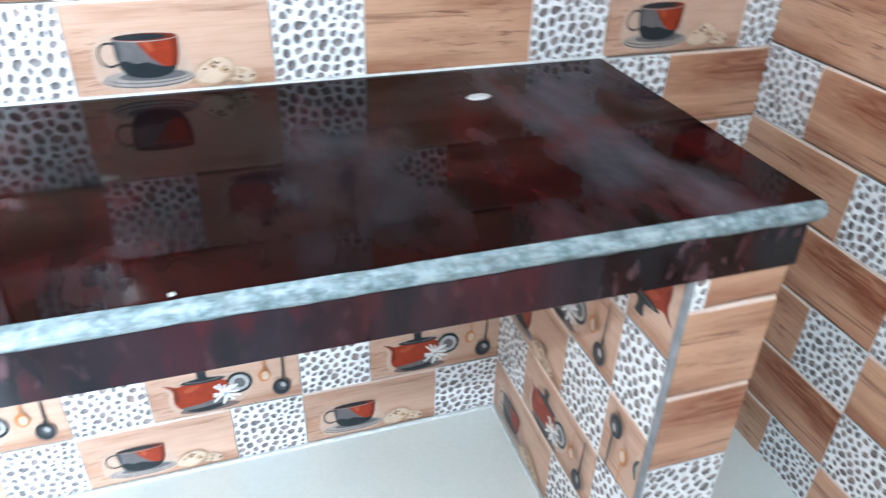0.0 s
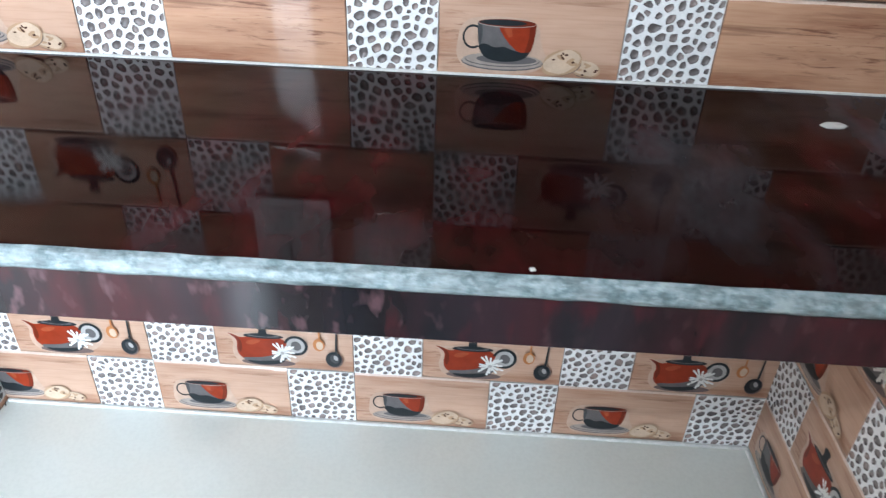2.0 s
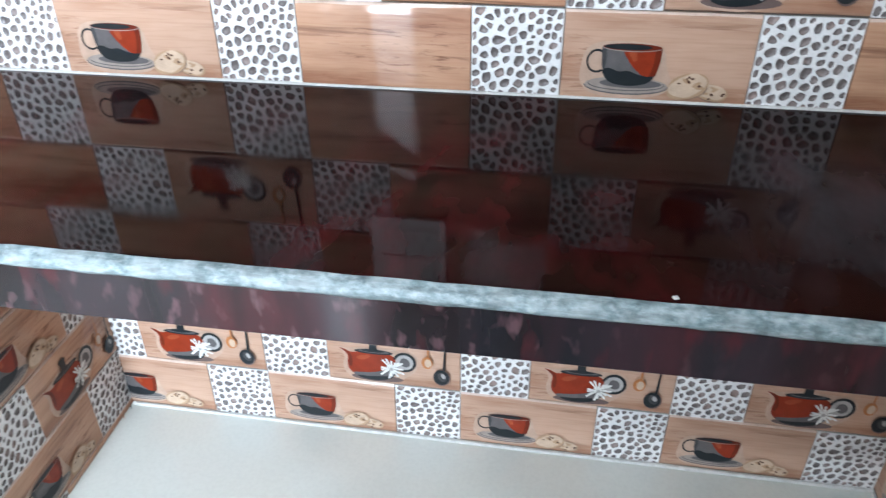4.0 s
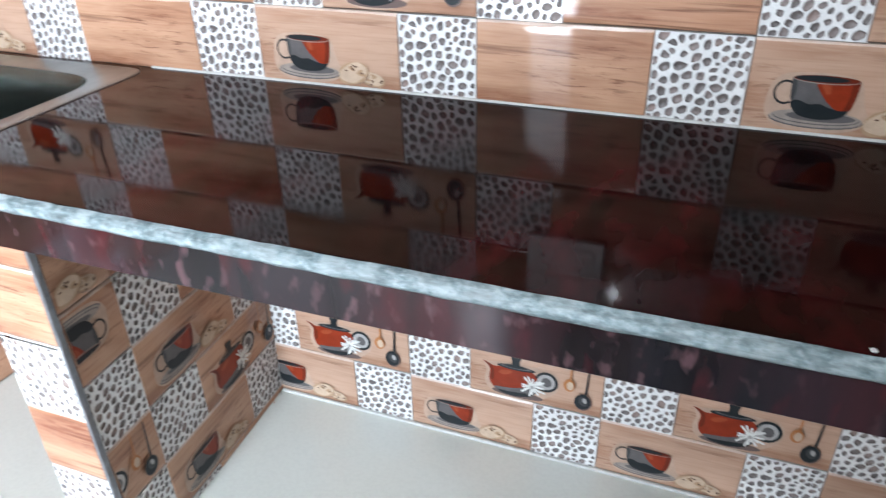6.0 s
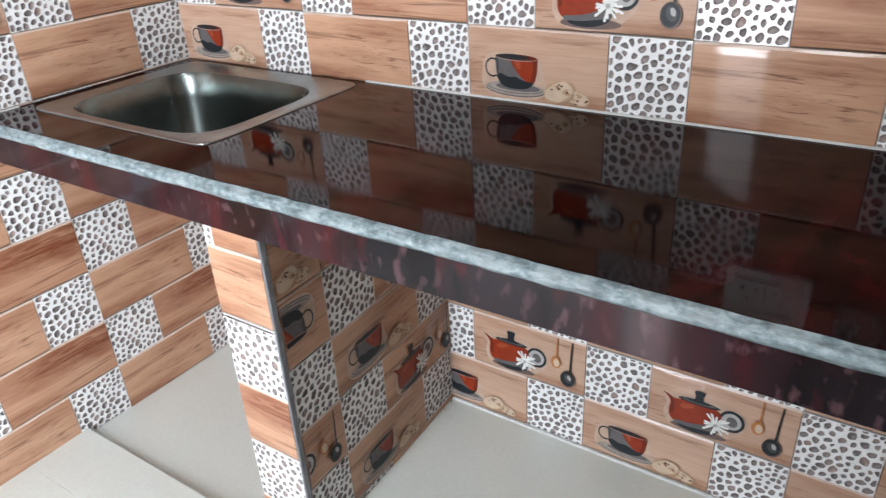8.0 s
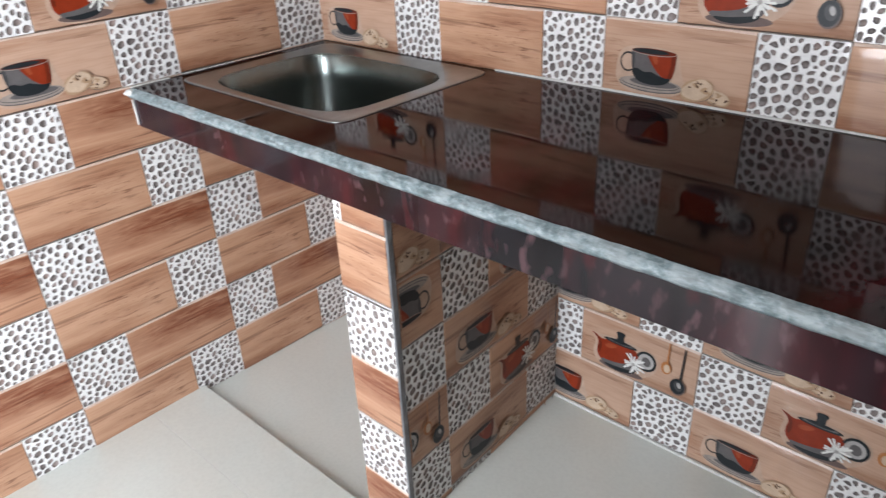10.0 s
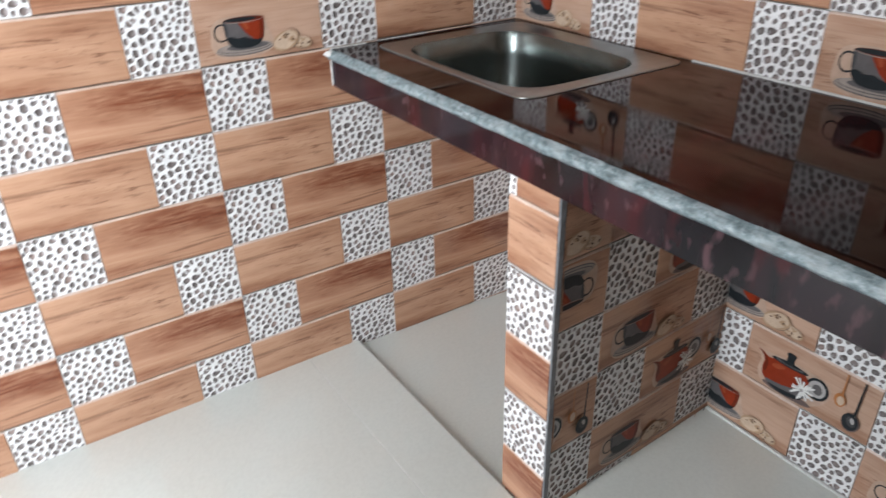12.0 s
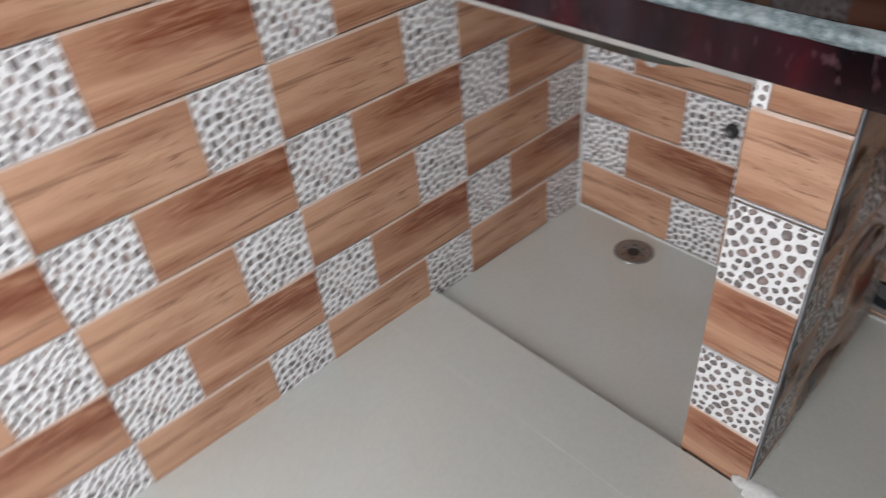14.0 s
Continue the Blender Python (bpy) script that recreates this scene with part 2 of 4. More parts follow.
n.b.inputs["Specular IOR Level"].default_value = 0.28
GRANITE_FRONT = n.done(tone, 0.10, ior=1.45)

n = Nodes("rough_granite_edge")
a = n.noise(n.world_coords((0.7, 1.0, 1.0)), 120.0, 4.0, 0.65)
b = n.noise(n.world_coords((1.0, 1.0, 1.0)), 38.0, 4.0, 0.6)
c = n.noise(n.world_coords((0.25, 1.0, 1.0)), 120.0, 3.0, 0.6)
tone = n.ramp(a, (0.32, (0.08, 0.112, 0.12)), (0.50, (0.15, 0.20, 0.212)), (0.68, (0.31, 0.36, 0.375)))
tone = n.mix(n.ramp(b, (0.44, (0, 0, 0)), (0.62, (0.75, 0.75, 0.75))), tone, (0.29, 0.335, 0.345))
tone = n.mix(1.0, tone, n.ramp(c, (0.36, (0.6, 0.6, 0.6)), (0.56, (1, 1, 1))), "MULTIPLY")
n.bump(a, 0.6, 0.002)
EDGE = n.done(tone, 0.45)

n = Nodes("floor_tile_glaze")
vec = n.world_coords()
broad = n.noise(vec, 1.3, 3.0)
fine = n.noise(vec, 120.0, 3.0)
tone = n.mix(n.ramp(broad, (0.3, (0, 0, 0)), (0.7, (1, 1, 1))), (0.530, 0.548, 0.508), (0.590, 0.602, 0.560))
tone = n.mix(1.0, tone, n.ramp(fine, (0.35, (0.95, 0.95, 0.95)), (0.6, (1, 1, 1))), "MULTIPLY")
n.bump(fine, 0.05, 0.001)
FLOOR = n.done(tone, n.ramp(n.noise(vec, 5.0, 3.0), (0.3, (0.30, 0.30, 0.30)), (0.7, (0.42, 0.42, 0.42))), coat=1.0)
FLOOR.node_tree.nodes["Principled BSDF"].inputs["Coat Roughness"].default_value = 0.02

n = Nodes("brushed_steel")
vec = n.coords((120.0, 4.0, 4.0))
brush = n.noise(vec, 2.0, 4.0)
n.bump(brush, 0.12, 0.0006)
n.b.inputs["Anisotropic"].default_value = 0.5
STEEL = n.done(n.ramp(n.noise(n.world_coords(), 12.0, 4.0), (0.3, (0.30, 0.308, 0.305)), (0.7, (0.40, 0.408, 0.402))), n.ramp(brush, (0.3, (0.28, 0.28, 0.28)), (0.7, (0.38, 0.38, 0.38))), 1.0)

# the sink's steel again, darkened for the shade inside the bowl
SHADED_STEEL = mottled("shaded_bowl_steel", (0.235, 0.262, 0.252), (0.17, 0.195, 0.186), 9, 0.27, metal=1.0)
DULL_STEEL = mottled("dull_steel", (0.36, 0.36, 0.35), (0.25, 0.25, 0.245), 60, 0.4, metal=0.8)
INK = {name: mottled("ink_" + name, c, tuple(v * 0.82 for v in c), 60, 0.3, gloss=0.18) for name, c in {
    "halo": (0.475, 0.335, 0.252), "red": (0.235, 0.030, 0.010), "deep_red": (0.135, 0.020, 0.008), "orange": (0.30, 0.062, 0.024), "saucer": (0.31, 0.265, 0.235), "slate": (0.06, 0.06, 0.063), "grey": (0.115, 0.108, 0.108),
    "light": (0.40, 0.385, 0.37), "dark": (0.018, 0.022, 0.025), "biscuit": (0.54, 0.41, 0.30), "crumb": (0.40, 0.27, 0.17),
    "chip": (0.07, 0.03, 0.018), "copper": (0.42, 0.17, 0.06), "flower": (0.75, 0.75, 0.72), "pot_shadow": (0.14, 0.10, 0.09)}.items()}


# ---------------------------------------------------------------- building helpers
def finish(name, bm, mats, parent=None, label="", smooth=False):
    me = bpy.data.meshes.new(name)
    bm.normal_update()
    bm.to_mesh(me)
    bm.free()
    for m in (mats if isinstance(mats, (list, tuple)) else [mats]):
        me.materials.append(m)
    if smooth:
        me.shade_smooth()
    ob = new(name, me)
    if parent:
        ob.parent = parent
    if label:
        ob["label"] = label
    return ob


def part(name, bm, material, parent, label="", smooth=False):
    return finish(name, bm, material, parent, label, smooth)


def empty(name, at):
    ob = new(name)
    ob.location = at
    bpy.context.view_layer.update()
    return ob


def box(bm, x0, x1, y0, y1, z0, z1, bevel=0.0, segments=2, mat=0):
    made = bmesh.ops.create_cube(bm, size=1.0, matrix=Matrix.Translation(((x0 + x1) / 2, (y0 + y1) / 2, (z0 + z1) / 2)) @ Matrix.Diagonal((x1 - x0, y1 - y0, z1 - z0, 1)))
    faces = {f for v in made["verts"] for f in v.link_faces}
    for f in faces:
        f.material_index = mat
    if bevel:
        edges = list({e for v in made["verts"] for e in v.link_edges})
        bmesh.ops.bevel(bm, geom=edges, offset=bevel, segments=segments, affect="EDGES", profile=0.6)
    return made


def lathe(bm, profile, steps, centre=(0, 0, 0), close=True):
    """A turned shape round z from (radius, height) pairs."""
    rings = []
    for r, z in profile:
        rings.append([bm.verts.new((centre[0] + r * math.cos(2 * math.pi * i / steps), centre[1] + r * math.sin(2 * math.pi * i / steps), centre[2] + z)) for i in range(steps)])
    for a, b in zip(rings, rings[1:]):
        for i in range(steps):
            bm.faces.new((a[i], a[(i + 1) % steps], b[(i + 1) % steps], b[i]))
    if close:
        bm.faces.new(rings[-1])
        bm.faces.new(list(reversed(rings[0])))


# ---------------------------------------------------------------- wall tiles
ROW = 0.15
LENGTH = {"wood": 0.30, "pebble": 0.15}
GAP = 0.0009


def pebble_cells(seed):
    """Outlines of the pebbles of one printed square: relaxed cells of a scatter, each with its own lean."""
    rng = random.Random(seed)
    pts = []
    while len(pts) < 76:
        best = max(((rng.uniform(0, 0.15), rng.uniform(0, 0.15)) for _ in range(7)), key=lambda p: min([math.hypot(p[0] - q[0], p[1] - q[1]) for q in pts] or [1]))
        pts.append(best)
    cells = []
    for i, (px, py) in enumerate(pts):
        poly = [(0, 0), (0.15, 0), (0.15, 0.15), (0, 0.15)]
        for j, (qx, qy) in enumerate(pts):
            if i == j or math.hypot(px - qx, py - qy) > 0.06:
                continue
            mx, my, nx, ny = (px + qx) / 2, (py + qy) / 2, qx - px, qy - py
            out = []
            for a, b in zip(poly, poly[1:] + poly[:1]):
                da, db = (a[0] - mx) * nx + (a[1] - my) * ny, (b[0] - mx) * nx + (b[1] - my) * ny
                if da <= 0:
                    out.append(a)
                if da * db < 0:
                    s = da / (da - db)
                    out.append((a[0] + s * (b[0] - a[0]), a[1] + s * (b[1] - a[1])))
            poly = out
        cx, cy = sum(p[0] for p in poly) / len(poly), sum(p[1] for p in poly) / len(poly)
        cells.append((cx, cy, poly, rng.uniform(0.54, 0.84)))
    return cells


def ray_to(poly, cx, cy, ang):
    """Distance from the centre to the outline in one direction."""
    dx, dy = math.cos(ang), math.sin(ang)
    best = 0.003
    for a, b in zip(poly, poly[1:] + poly[:1]):
        ex, ey = b[0] - a[0], b[1] - a[1]
        den = dx * ey - dy * ex
        if abs(den) < 1e-12:
            continue
        s = ((a[0] - cx) * ey - (a[1] - cy) * ex) / den
        u = ((a[0] - cx) * dy - (a[1] - cy) * dx) / den
        if s > 0 and -1e-6 <= u <= 1 + 1e-6:
            best = max(best, s)
    return best


CELLS = {"even": pebble_cells(4), "odd": pebble_cells(11)}
STEPS = 14
MESHES = {}


def pebble_meshes(kind, u0, u1, v0, v1):
    """The white ridges and the sunken pebbles of a square, cut to the given stretch."""
    key = ("pebble", kind, round(u0, 4), round(u1, 4), round(v0, 4), round(v1, 4))
    if key in MESHES:
        return MESHES[key]
    white_v, white_f, stone_v, stone_f = [], [], [], []
    a0, a1, b0, b1 = u0 + GAP, u1 - GAP, v0 + GAP, v1 - GAP

    def cut(x, y):
        return min(max(x, a0), a1), min(max(y, b0), b1)

    for cx, cy, poly, fill in CELLS[kind]:
        xs, ys = [p[0] for p in poly], [p[1] for p in poly]
        if max(xs) < a0 or min(xs) > a1 or max(ys) < b0 or min(ys) > b1:
            continue
        angles = sorted({round(math.atan2(y - cy, x - cx) % (2 * math.pi), 3) for x, y in poly})
        while len(angles) < STEPS:
            gaps = [((angles[(i + 1) % len(angles)] - a) % (2 * math.pi), i) for i, a in enumerate(angles)]
            wide, i = max(gaps)
            angles = sorted(angles + [(angles[i] + wide / 2) % (2 * math.pi)])
        count = len(angles)
        rad = [ray_to(poly, cx, cy, t) for t in angles]
        soft = [(rad[i - 1] + 2 * rad[i] + rad[(i + 1) % count]) / 4 for i in range(count)]
        mean = sum(soft) / count
        lean = 0.9 + 0.6 * math.sin(cx * 170 + cy * 90)
        inner = [min((0.15 * s_ + 0.85 * mean) * (1 + 0.20 * math.cos(2 * (t - lean))), r_ * 1.08) * fill for s_, r_, t in zip(soft, rad, angles)]
        base = len(white_v)
        outline = [(cx + r_ * math.cos(t), cy + r_ * math.sin(t)) for t, r_ in zip(angles, rad)]
        hole = [(cx + r_ * math.cos(t), cy + r_ * math.sin(t)) for t, r_ in zip(angles, inner)]
        floor_ = [(cx + 0.76 * (x - cx) + 0.0003, cy + 0.76 * (y - cy) - 0.0003) for x, y in hole]
        white_v += [(*cut(x, y), 0.0034) for x, y in outline] + [(*cut(x, y), 0.0034) for x, y in hole]
        for i in range(count):
            j = (i + 1) % count
            white_f.append((base + i, base + j, base + count + j, base + count + i))
        sb = len(stone_v)
        stone_v += [(*cut(x, y), 0.0034) for x, y in hole] + [(*cut(x, y), 0.0014) for x, y in floor_]
        for i in range(count):
            j = (i + 1) % count
            stone_f.append((sb + i, sb + j, sb + count + j, sb + count + i))
        stone_f.append(tuple(sb + count + i for i in range(count)))
    # backing sheet and the thin sides of the square
    k = len(white_v)
    white_v += [(a0, b0, 0.0026), (a1, b0, 0.0026), (a1, b1, 0.0026), (a0, b1, 0.0026), (a0, b0, -0.006), (a1, b0, -0.006), (a1, b1, -0.006), (a0, b1, -0.006)]
    white_f += [(k + 4 + i, k + 4 + (i + 1) % 4, k + (i + 1) % 4, k + i) for i in range(4)]
    rim = 0.0016
    white_v += [(a0 + rim, b0 + rim, 0.0031), (a1 - rim, b0 + rim, 0.0031), (a1 - rim, b1 - rim, 0.0031), (a0 + rim, b1 - rim, 0.0031)]
    white_f += [(k + i, k + (i + 1) % 4, k + 8 + (i + 1) % 4, k + 8 + i) for i in range(4)]
    made = []
    for nm, vv, ff, mat in (("pebble_panel", white_v, white_f, WHITE_GLAZE), ("pebbles", stone_v, stone_f, PEBBLE)):
        me = bpy.data.meshes.new(nm)
        me.from_pydata(vv, [], ff)
        me.materials.append(mat)
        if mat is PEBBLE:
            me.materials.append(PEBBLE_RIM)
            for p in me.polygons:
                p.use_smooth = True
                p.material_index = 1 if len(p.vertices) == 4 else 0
        made.append(me)
    MESHES[key] = made
    return made


def wood_mesh(kind, u0, u1, v0, v1):
    """A pillowed wood-look strip: a soft bevel above, a tighter one below, slightly wavering edges."""
    key = ("wood", kind, round(u0, 4), round(u1, 4), round(v0, 4), round(v1, 4))
    if key in MESHES:
        return MESHES[key]
    a0, a1, b0, b1 = u0 + GAP, u1 - GAP, v0 + GAP, v1 - GAP
    h, cols = b1 - b0, max(2, round((a1 - a0) / 0.05))
    rng = random.Random(len(MESHES) + 5)
    shape = [(0.0, -0.006), (0.0, 0.0), (min(0.0026, h * 0.2), 0.0040), (min(0.010, h * 0.3), 0.0044), (h * 0.5, 0.00445), (h - min(0.018, h * 0.4), 0.00445), (h - min(0.008, h * 0.3), 0.0043), (h - min(0.0045, h * 0.1), 0.0036), (h, 0.0010), (h, -0.006)]
    vv, ff = [], []
    for i in range(cols + 1):
        x = a0 + (a1 - a0) * i / cols
        wob = rng.uniform(-0.0012, 0.0012)
        for j, (y, z) in enumerate(shape):
            vv.append((x, b0 + y + (wob if j in (2, 6, 7) and h > 0.05 else 0), z))
    m = len(shape)
    for i in range(cols):
        for j in range(m - 1):
            p = i * m + j
            ff.append((p, p + m, p + m + 1, p + 1))
    for first, flip in ((0, False), (cols * m, True)):
        k = len(vv)
        vv += [vv[first + j] for j in range(m)]
        ff.append(tuple(range(k + m - 1, k - 1, -1)) if flip else tuple(range(k, k + m)))
    me = bpy.data.meshes.new("wood_panel")
    me.from_pydata(vv, [], ff)
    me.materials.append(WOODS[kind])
    me.materials.append(LIT_LIP)
    me.materials.append(SHADED_LIP)
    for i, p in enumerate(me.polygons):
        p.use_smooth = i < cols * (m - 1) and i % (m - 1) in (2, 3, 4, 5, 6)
        # upper lip coloured as lit, lower lip as shaded
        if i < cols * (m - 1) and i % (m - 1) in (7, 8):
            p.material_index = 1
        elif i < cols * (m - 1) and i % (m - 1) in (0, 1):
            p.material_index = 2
    MESHES[key] = me
    return me


class Ink:
    """Flat printed shapes, one thin layer over the other."""

    def __init__(self):
        self.v, self.f, self.m, self.mats, self.level = [], [], [], [], 0.0052

    def smooth(self, pts, ink):
        """A shape with its corners cut twice, for rounded outlines."""
        for _ in range(2):
            pts = [q for a, b in zip(pts, pts[1:] + pts[:1]) for q in ((0.75 * a[0] + 0.25 * b[0], 0.75 * a[1] + 0.25 * b[1]), (0.25 * a[0] + 0.75 * b[0], 0.25 * a[1] + 0.75 * b[1]))]
        self.shape(pts, ink)

    def shape(self, pts, ink):
        if ink not in self.mats:
            self.mats.append(ink)
        area = sum(a[0] * b[1] - b[0] * a[1] for a, b in zip(pts, pts[1:] + pts[:1]))
        pts = pts if area > 0 else pts[::-1]
        k = len(self.v)
        self.v += [(x, y, self.level) for x, y in pts]
        self.f.append(tuple(range(k, k + len(pts))))
        self.m.append(self.mats.index(ink))
        self.level += 0.00012

    def oval(self, x, y, rx, ry, ink, turn=0.0, a0=0.0, a1=360.0, steps=20):
        c, s = math.cos(radians(turn)), math.sin(radians(turn))
        pts = []
        for i in range(steps + (a1 - a0 < 360)):
            a = radians(a0 + (a1 - a0) * i / steps)
            px, py = rx * math.cos(a), ry * math.sin(a)
            pts.append((x + c * px - s * py, y + s * px + c * py))
        self.shape(pts, ink)

    def band(self, x, y, r0, r1, a0, a1, ink, squash=1.0, steps=14):
        outer = [(x + r1 * math.cos(radians(a0 + (a1 - a0) * i / steps)), y + squash * r1 * math.sin(radians(a0 + (a1 - a0) * i / steps))) for i in range(steps + 1)]
        inner = [(x + r0 * math.cos(radians(a0 + (a1 - a0) * i / steps)), y + squash * r0 * math.sin(radians(a0 + (a1 - a0) * i / steps))) for i in range(steps + 1)]
        for i in range(steps):
            self.shape([outer[i], outer[i + 1], inner[i + 1], inner[i]], ink)
            self.level -= 0.00012
        self.level += 0.00012

    def clipped(self, u0, u1, v0, v1):
        return [(min(max(x, u0), u1), min(max(y, v0), v1), z) for x, y, z in self.v]


def cup_ink():
    k = Ink()
    k.smooth([(0.036, 0.086), (0.054, 0.101), (0.110, 0.104), (0.162, 0.098), (0.168, 0.060), (0.184, 0.032), (0.160, 0.012), (0.100, 0.008), (0.050, 0.012), (0.030, 0.034), (0.032, 0.062)], "halo")
    # saucer: pale rim, dark inner shade, pale well
    k.oval(0.107, 0.0290, 0.0680, 0.0150, "grey")
    k.oval(0.107, 0.0305, 0.0670, 0.0140, "saucer")
    k.oval(0.107, 0.0318, 0.0620, 0.0112, "grey")
    k.oval(0.107, 0.0328, 0.0605, 0.0104, "saucer")
    k.oval(0.114, 0.0335, 0.0500, 0.0078, "grey")
    k.band(0.0570, 0.0690, 0.0140, 0.0172, 55, 305, "dark", 1.15)
    body = [(0.0635, 0.0930), (0.0640, 0.0780), (0.0655, 0.0620), (0.0690, 0.0480), (0.0770, 0.0370), (0.0920, 0.0315), (0.1110, 0.0300), (0.1300, 0.0320), (0.1440, 0.0380), (0.1525, 0.0490), (0.1560, 0.0630), (0.1575, 0.0780), (0.1580, 0.0930)]
    k.shape(body, "grey")
    k.shape([(0.0635, 0.0930), (0.0640, 0.0780), (0.0655, 0.0620), (0.0700, 0.0560), (0.0720, 0.0750), (0.0710, 0.0930)], "slate")
    k.shape([(0.0960, 0.0930), (0.1000, 0.0820), (0.1080, 0.0700), (0.1170, 0.0590), (0.1290, 0.0490), (0.1420, 0.0430), (0.1525, 0.0490), (0.1560, 0.0630), (0.1575, 0.0780), (0.1580, 0.0930)], "red")
    k.shape([(0.1040, 0.0930), (0.1080, 0.0800), (0.1150, 0.0700), (0.1210, 0.0720), (0.1180, 0.0930)], "orange")
    k.shape([(0.1480, 0.0930), (0.1475, 0.0700), (0.1420, 0.0430), (0.1525, 0.0490), (0.1560, 0.0630), (0.1575, 0.0780), (0.1580, 0.0930)], "deep_red")
    k.smooth([(0.0650, 0.0560), (0.0780, 0.0600), (0.0930, 0.0520), (0.1080, 0.0560), (0.1210, 0.0500), (0.1380, 0.0460), (0.1520, 0.0480), (0.1440, 0.0370), (0.1300, 0.0315), (0.1110, 0.0295), (0.0920, 0.0310), (0.0770, 0.0360), (0.0690, 0.0470)], "dark")
    k.oval(0.1108, 0.0930, 0.0474, 0.0070, "saucer")
    k.oval(0.1108, 0.0936, 0.0464, 0.0060, "deep_red")
    k.oval(0.1040, 0.0938, 0.0380, 0.0047, "dark")
    # two biscuits, one leaning on the other, uneven, with small dark chips
    rng = random.Random(21)
    for x, y, rx, ry, turn in ((0.2450, 0.0250, 0.0250, 0.0130, -10), (0.2060, 0.0340, 0.0320, 0.0195, 17)):
        c, s = math.cos(radians(turn)), math.sin(radians(turn))

        def blob(grow, down, rough):
            out = []
            for i in range(11):
                q, r = 2 * math.pi * i / 11, grow * (1 + rng.uniform(-rough, rough))
                px, py = rx * r * math.cos(q), ry * r * math.sin(q)
                out.append((x + c * px - s * py, y - down + s * px + c * py))
            return out

        k.smooth(blob(1.04, 0.0026, 0.08), "pot_shadow")
        k.smooth(blob(1.06, 0.0, 0.12), "crumb")
        k.smooth(blob(0.98, -0.0014, 0.12), "biscuit")
        for _ in range(3):
            q, r = rng.uniform(0, 6.28), rng.uniform(0.35, 0.6)
            k.oval(x + rx * r * math.cos(q), y + ry * r * math.sin(q), rx * 0.24, ry * 0.18, "crumb", rng.uniform(-40, 40), steps=9)
        for _ in range(6):
            q, r = rng.uniform(0, 6.28), rng.uniform(0.15, 0.8)
            k.oval(x + rx * r * math.cos(q), y + ry * r * math.sin(q), rng.uniform(0.0016, 0.0038), rng.uniform(0.0011, 0.0021), "chip", rng.uniform(-60, 60), steps=7)
    return k


def pot_ink():
    k = Ink()
    k.smooth([(0.026, 0.100), (0.046, 0.094), (0.090, 0.104), (0.150, 0.102), (0.205, 0.098), (0.206, 0.050), (0.172, 0.018), (0.130, 0.003), (0.075, 0.004), (0.042, 0.018), (0.034, 0.046), (0.042, 0.072)], "halo")
    k.oval(0.112, 0.0170, 0.0600, 0.0100, "pot_shadow")
    k.smooth([(0.0260, 0.0960), (0.0420, 0.0925), (0.0560, 0.0835), (0.0760, 0.0900), (0.1150, 0.0925), (0.1480, 0.0880), (0.1640, 0.0660), (0.1600, 0.0380), (0.1420, 0.0180), (0.1080, 0.0110), (0.0700, 0.0160), (0.0480, 0.0330), (0.0450, 0.0540), (0.0490, 0.0740), (0.0400, 0.0880)], "red")
    k.smooth([(0.0300, 0.0945), (0.0440, 0.0905), (0.0560, 0.0800), (0.0590, 0.0560), (0.0520, 0.0400), (0.0470, 0.0540), (0.0520, 0.0760)], "deep_red")
    k.smooth([(0.0640, 0.0700), (0.0760, 0.0800), (0.1000, 0.0820), (0.0980, 0.0740), (0.0780, 0.0640)], "orange")
    k.smooth([(0.0520, 0.0290), (0.0700, 0.0150), (0.1080, 0.0100), (0.1420, 0.0170), (0.1600, 0.0370), (0.1640, 0.0640), (0.1440, 0.0520), (0.1180, 0.0360), (0.0860, 0.0300)], "grey")
    k.smooth([(0.0620, 0.0210), (0.0780, 0.0125), (0.1080, 0.0095), (0.1400, 0.0160), (0.1540, 0.0280), (0.1240, 0.0240), (0.0900, 0.0200)], "dark")
    # lid with its knob
    k.oval(0.1070, 0.0915, 0.0440, 0.0068, "dark")
    k.oval(0.1070, 0.0930, 0.0350, 0.0042, "grey")
    k.oval(0.1060, 0.0950, 0.0270, 0.0044, "dark")
    k.smooth([(0.0960, 0.0960), (0.0990, 0.1080), (0.0950, 0.1180), (0.0980, 0.1230), (0.1160, 0.1230), (0.1190, 0.1180), (0.1140, 0.1080), (0.1170, 0.0960)], "dark")
    # handle, pale inside, and the flower before it
    k.oval(0.1760, 0.0700, 0.0205, 0.0225, "light")
    k.oval(0.1770, 0.0700, 0.0110, 0.0130, "grey", 20)
    k.band(0.1760, 0.0705, 0.0200, 0.0262, -115, 165, "dark", 1.05)
    for ring, count, far in ((0, 13, 0.0255), (1, 9, 0.0160)):
        for i in range(count):
            a = 360 * i / count + 9 * math.sin(i * 2.3) + 15 * ring
            r = far + 0.0045 * math.sin(i * 1.7)
            c, s = math.cos(radians(a)), math.sin(radians(a))
            x, y = 0.146, 0.050
            k.shape([(x - 0.0012 * s, y + 0.0012 * c), (x + 0.0012 * s, y - 0.0012 * c), (x + r * c + 0.0024 * s, y + r * s - 0.0024 * c), (x + 1.08 * r * c, y + 1.08 * r * s), (x + r * c - 0.0024 * s, y + r * s + 0.0024 * c)], "flower")
    k.oval(0.146, 0.050, 0.0045, 0.0045, "light", steps=9)
    # a small copper spoon and a dark one, hanging
    k.shape([(0.2290, 0.147), (0.2315, 0.147), (0.2310, 0.092), (0.2270, 0.092)], "copper")
    k.oval(0.2270, 0.0790, 0.0125, 0.0170, "copper")
    k.oval(0.2290, 0.0780, 0.0075, 0.0115, "biscuit")
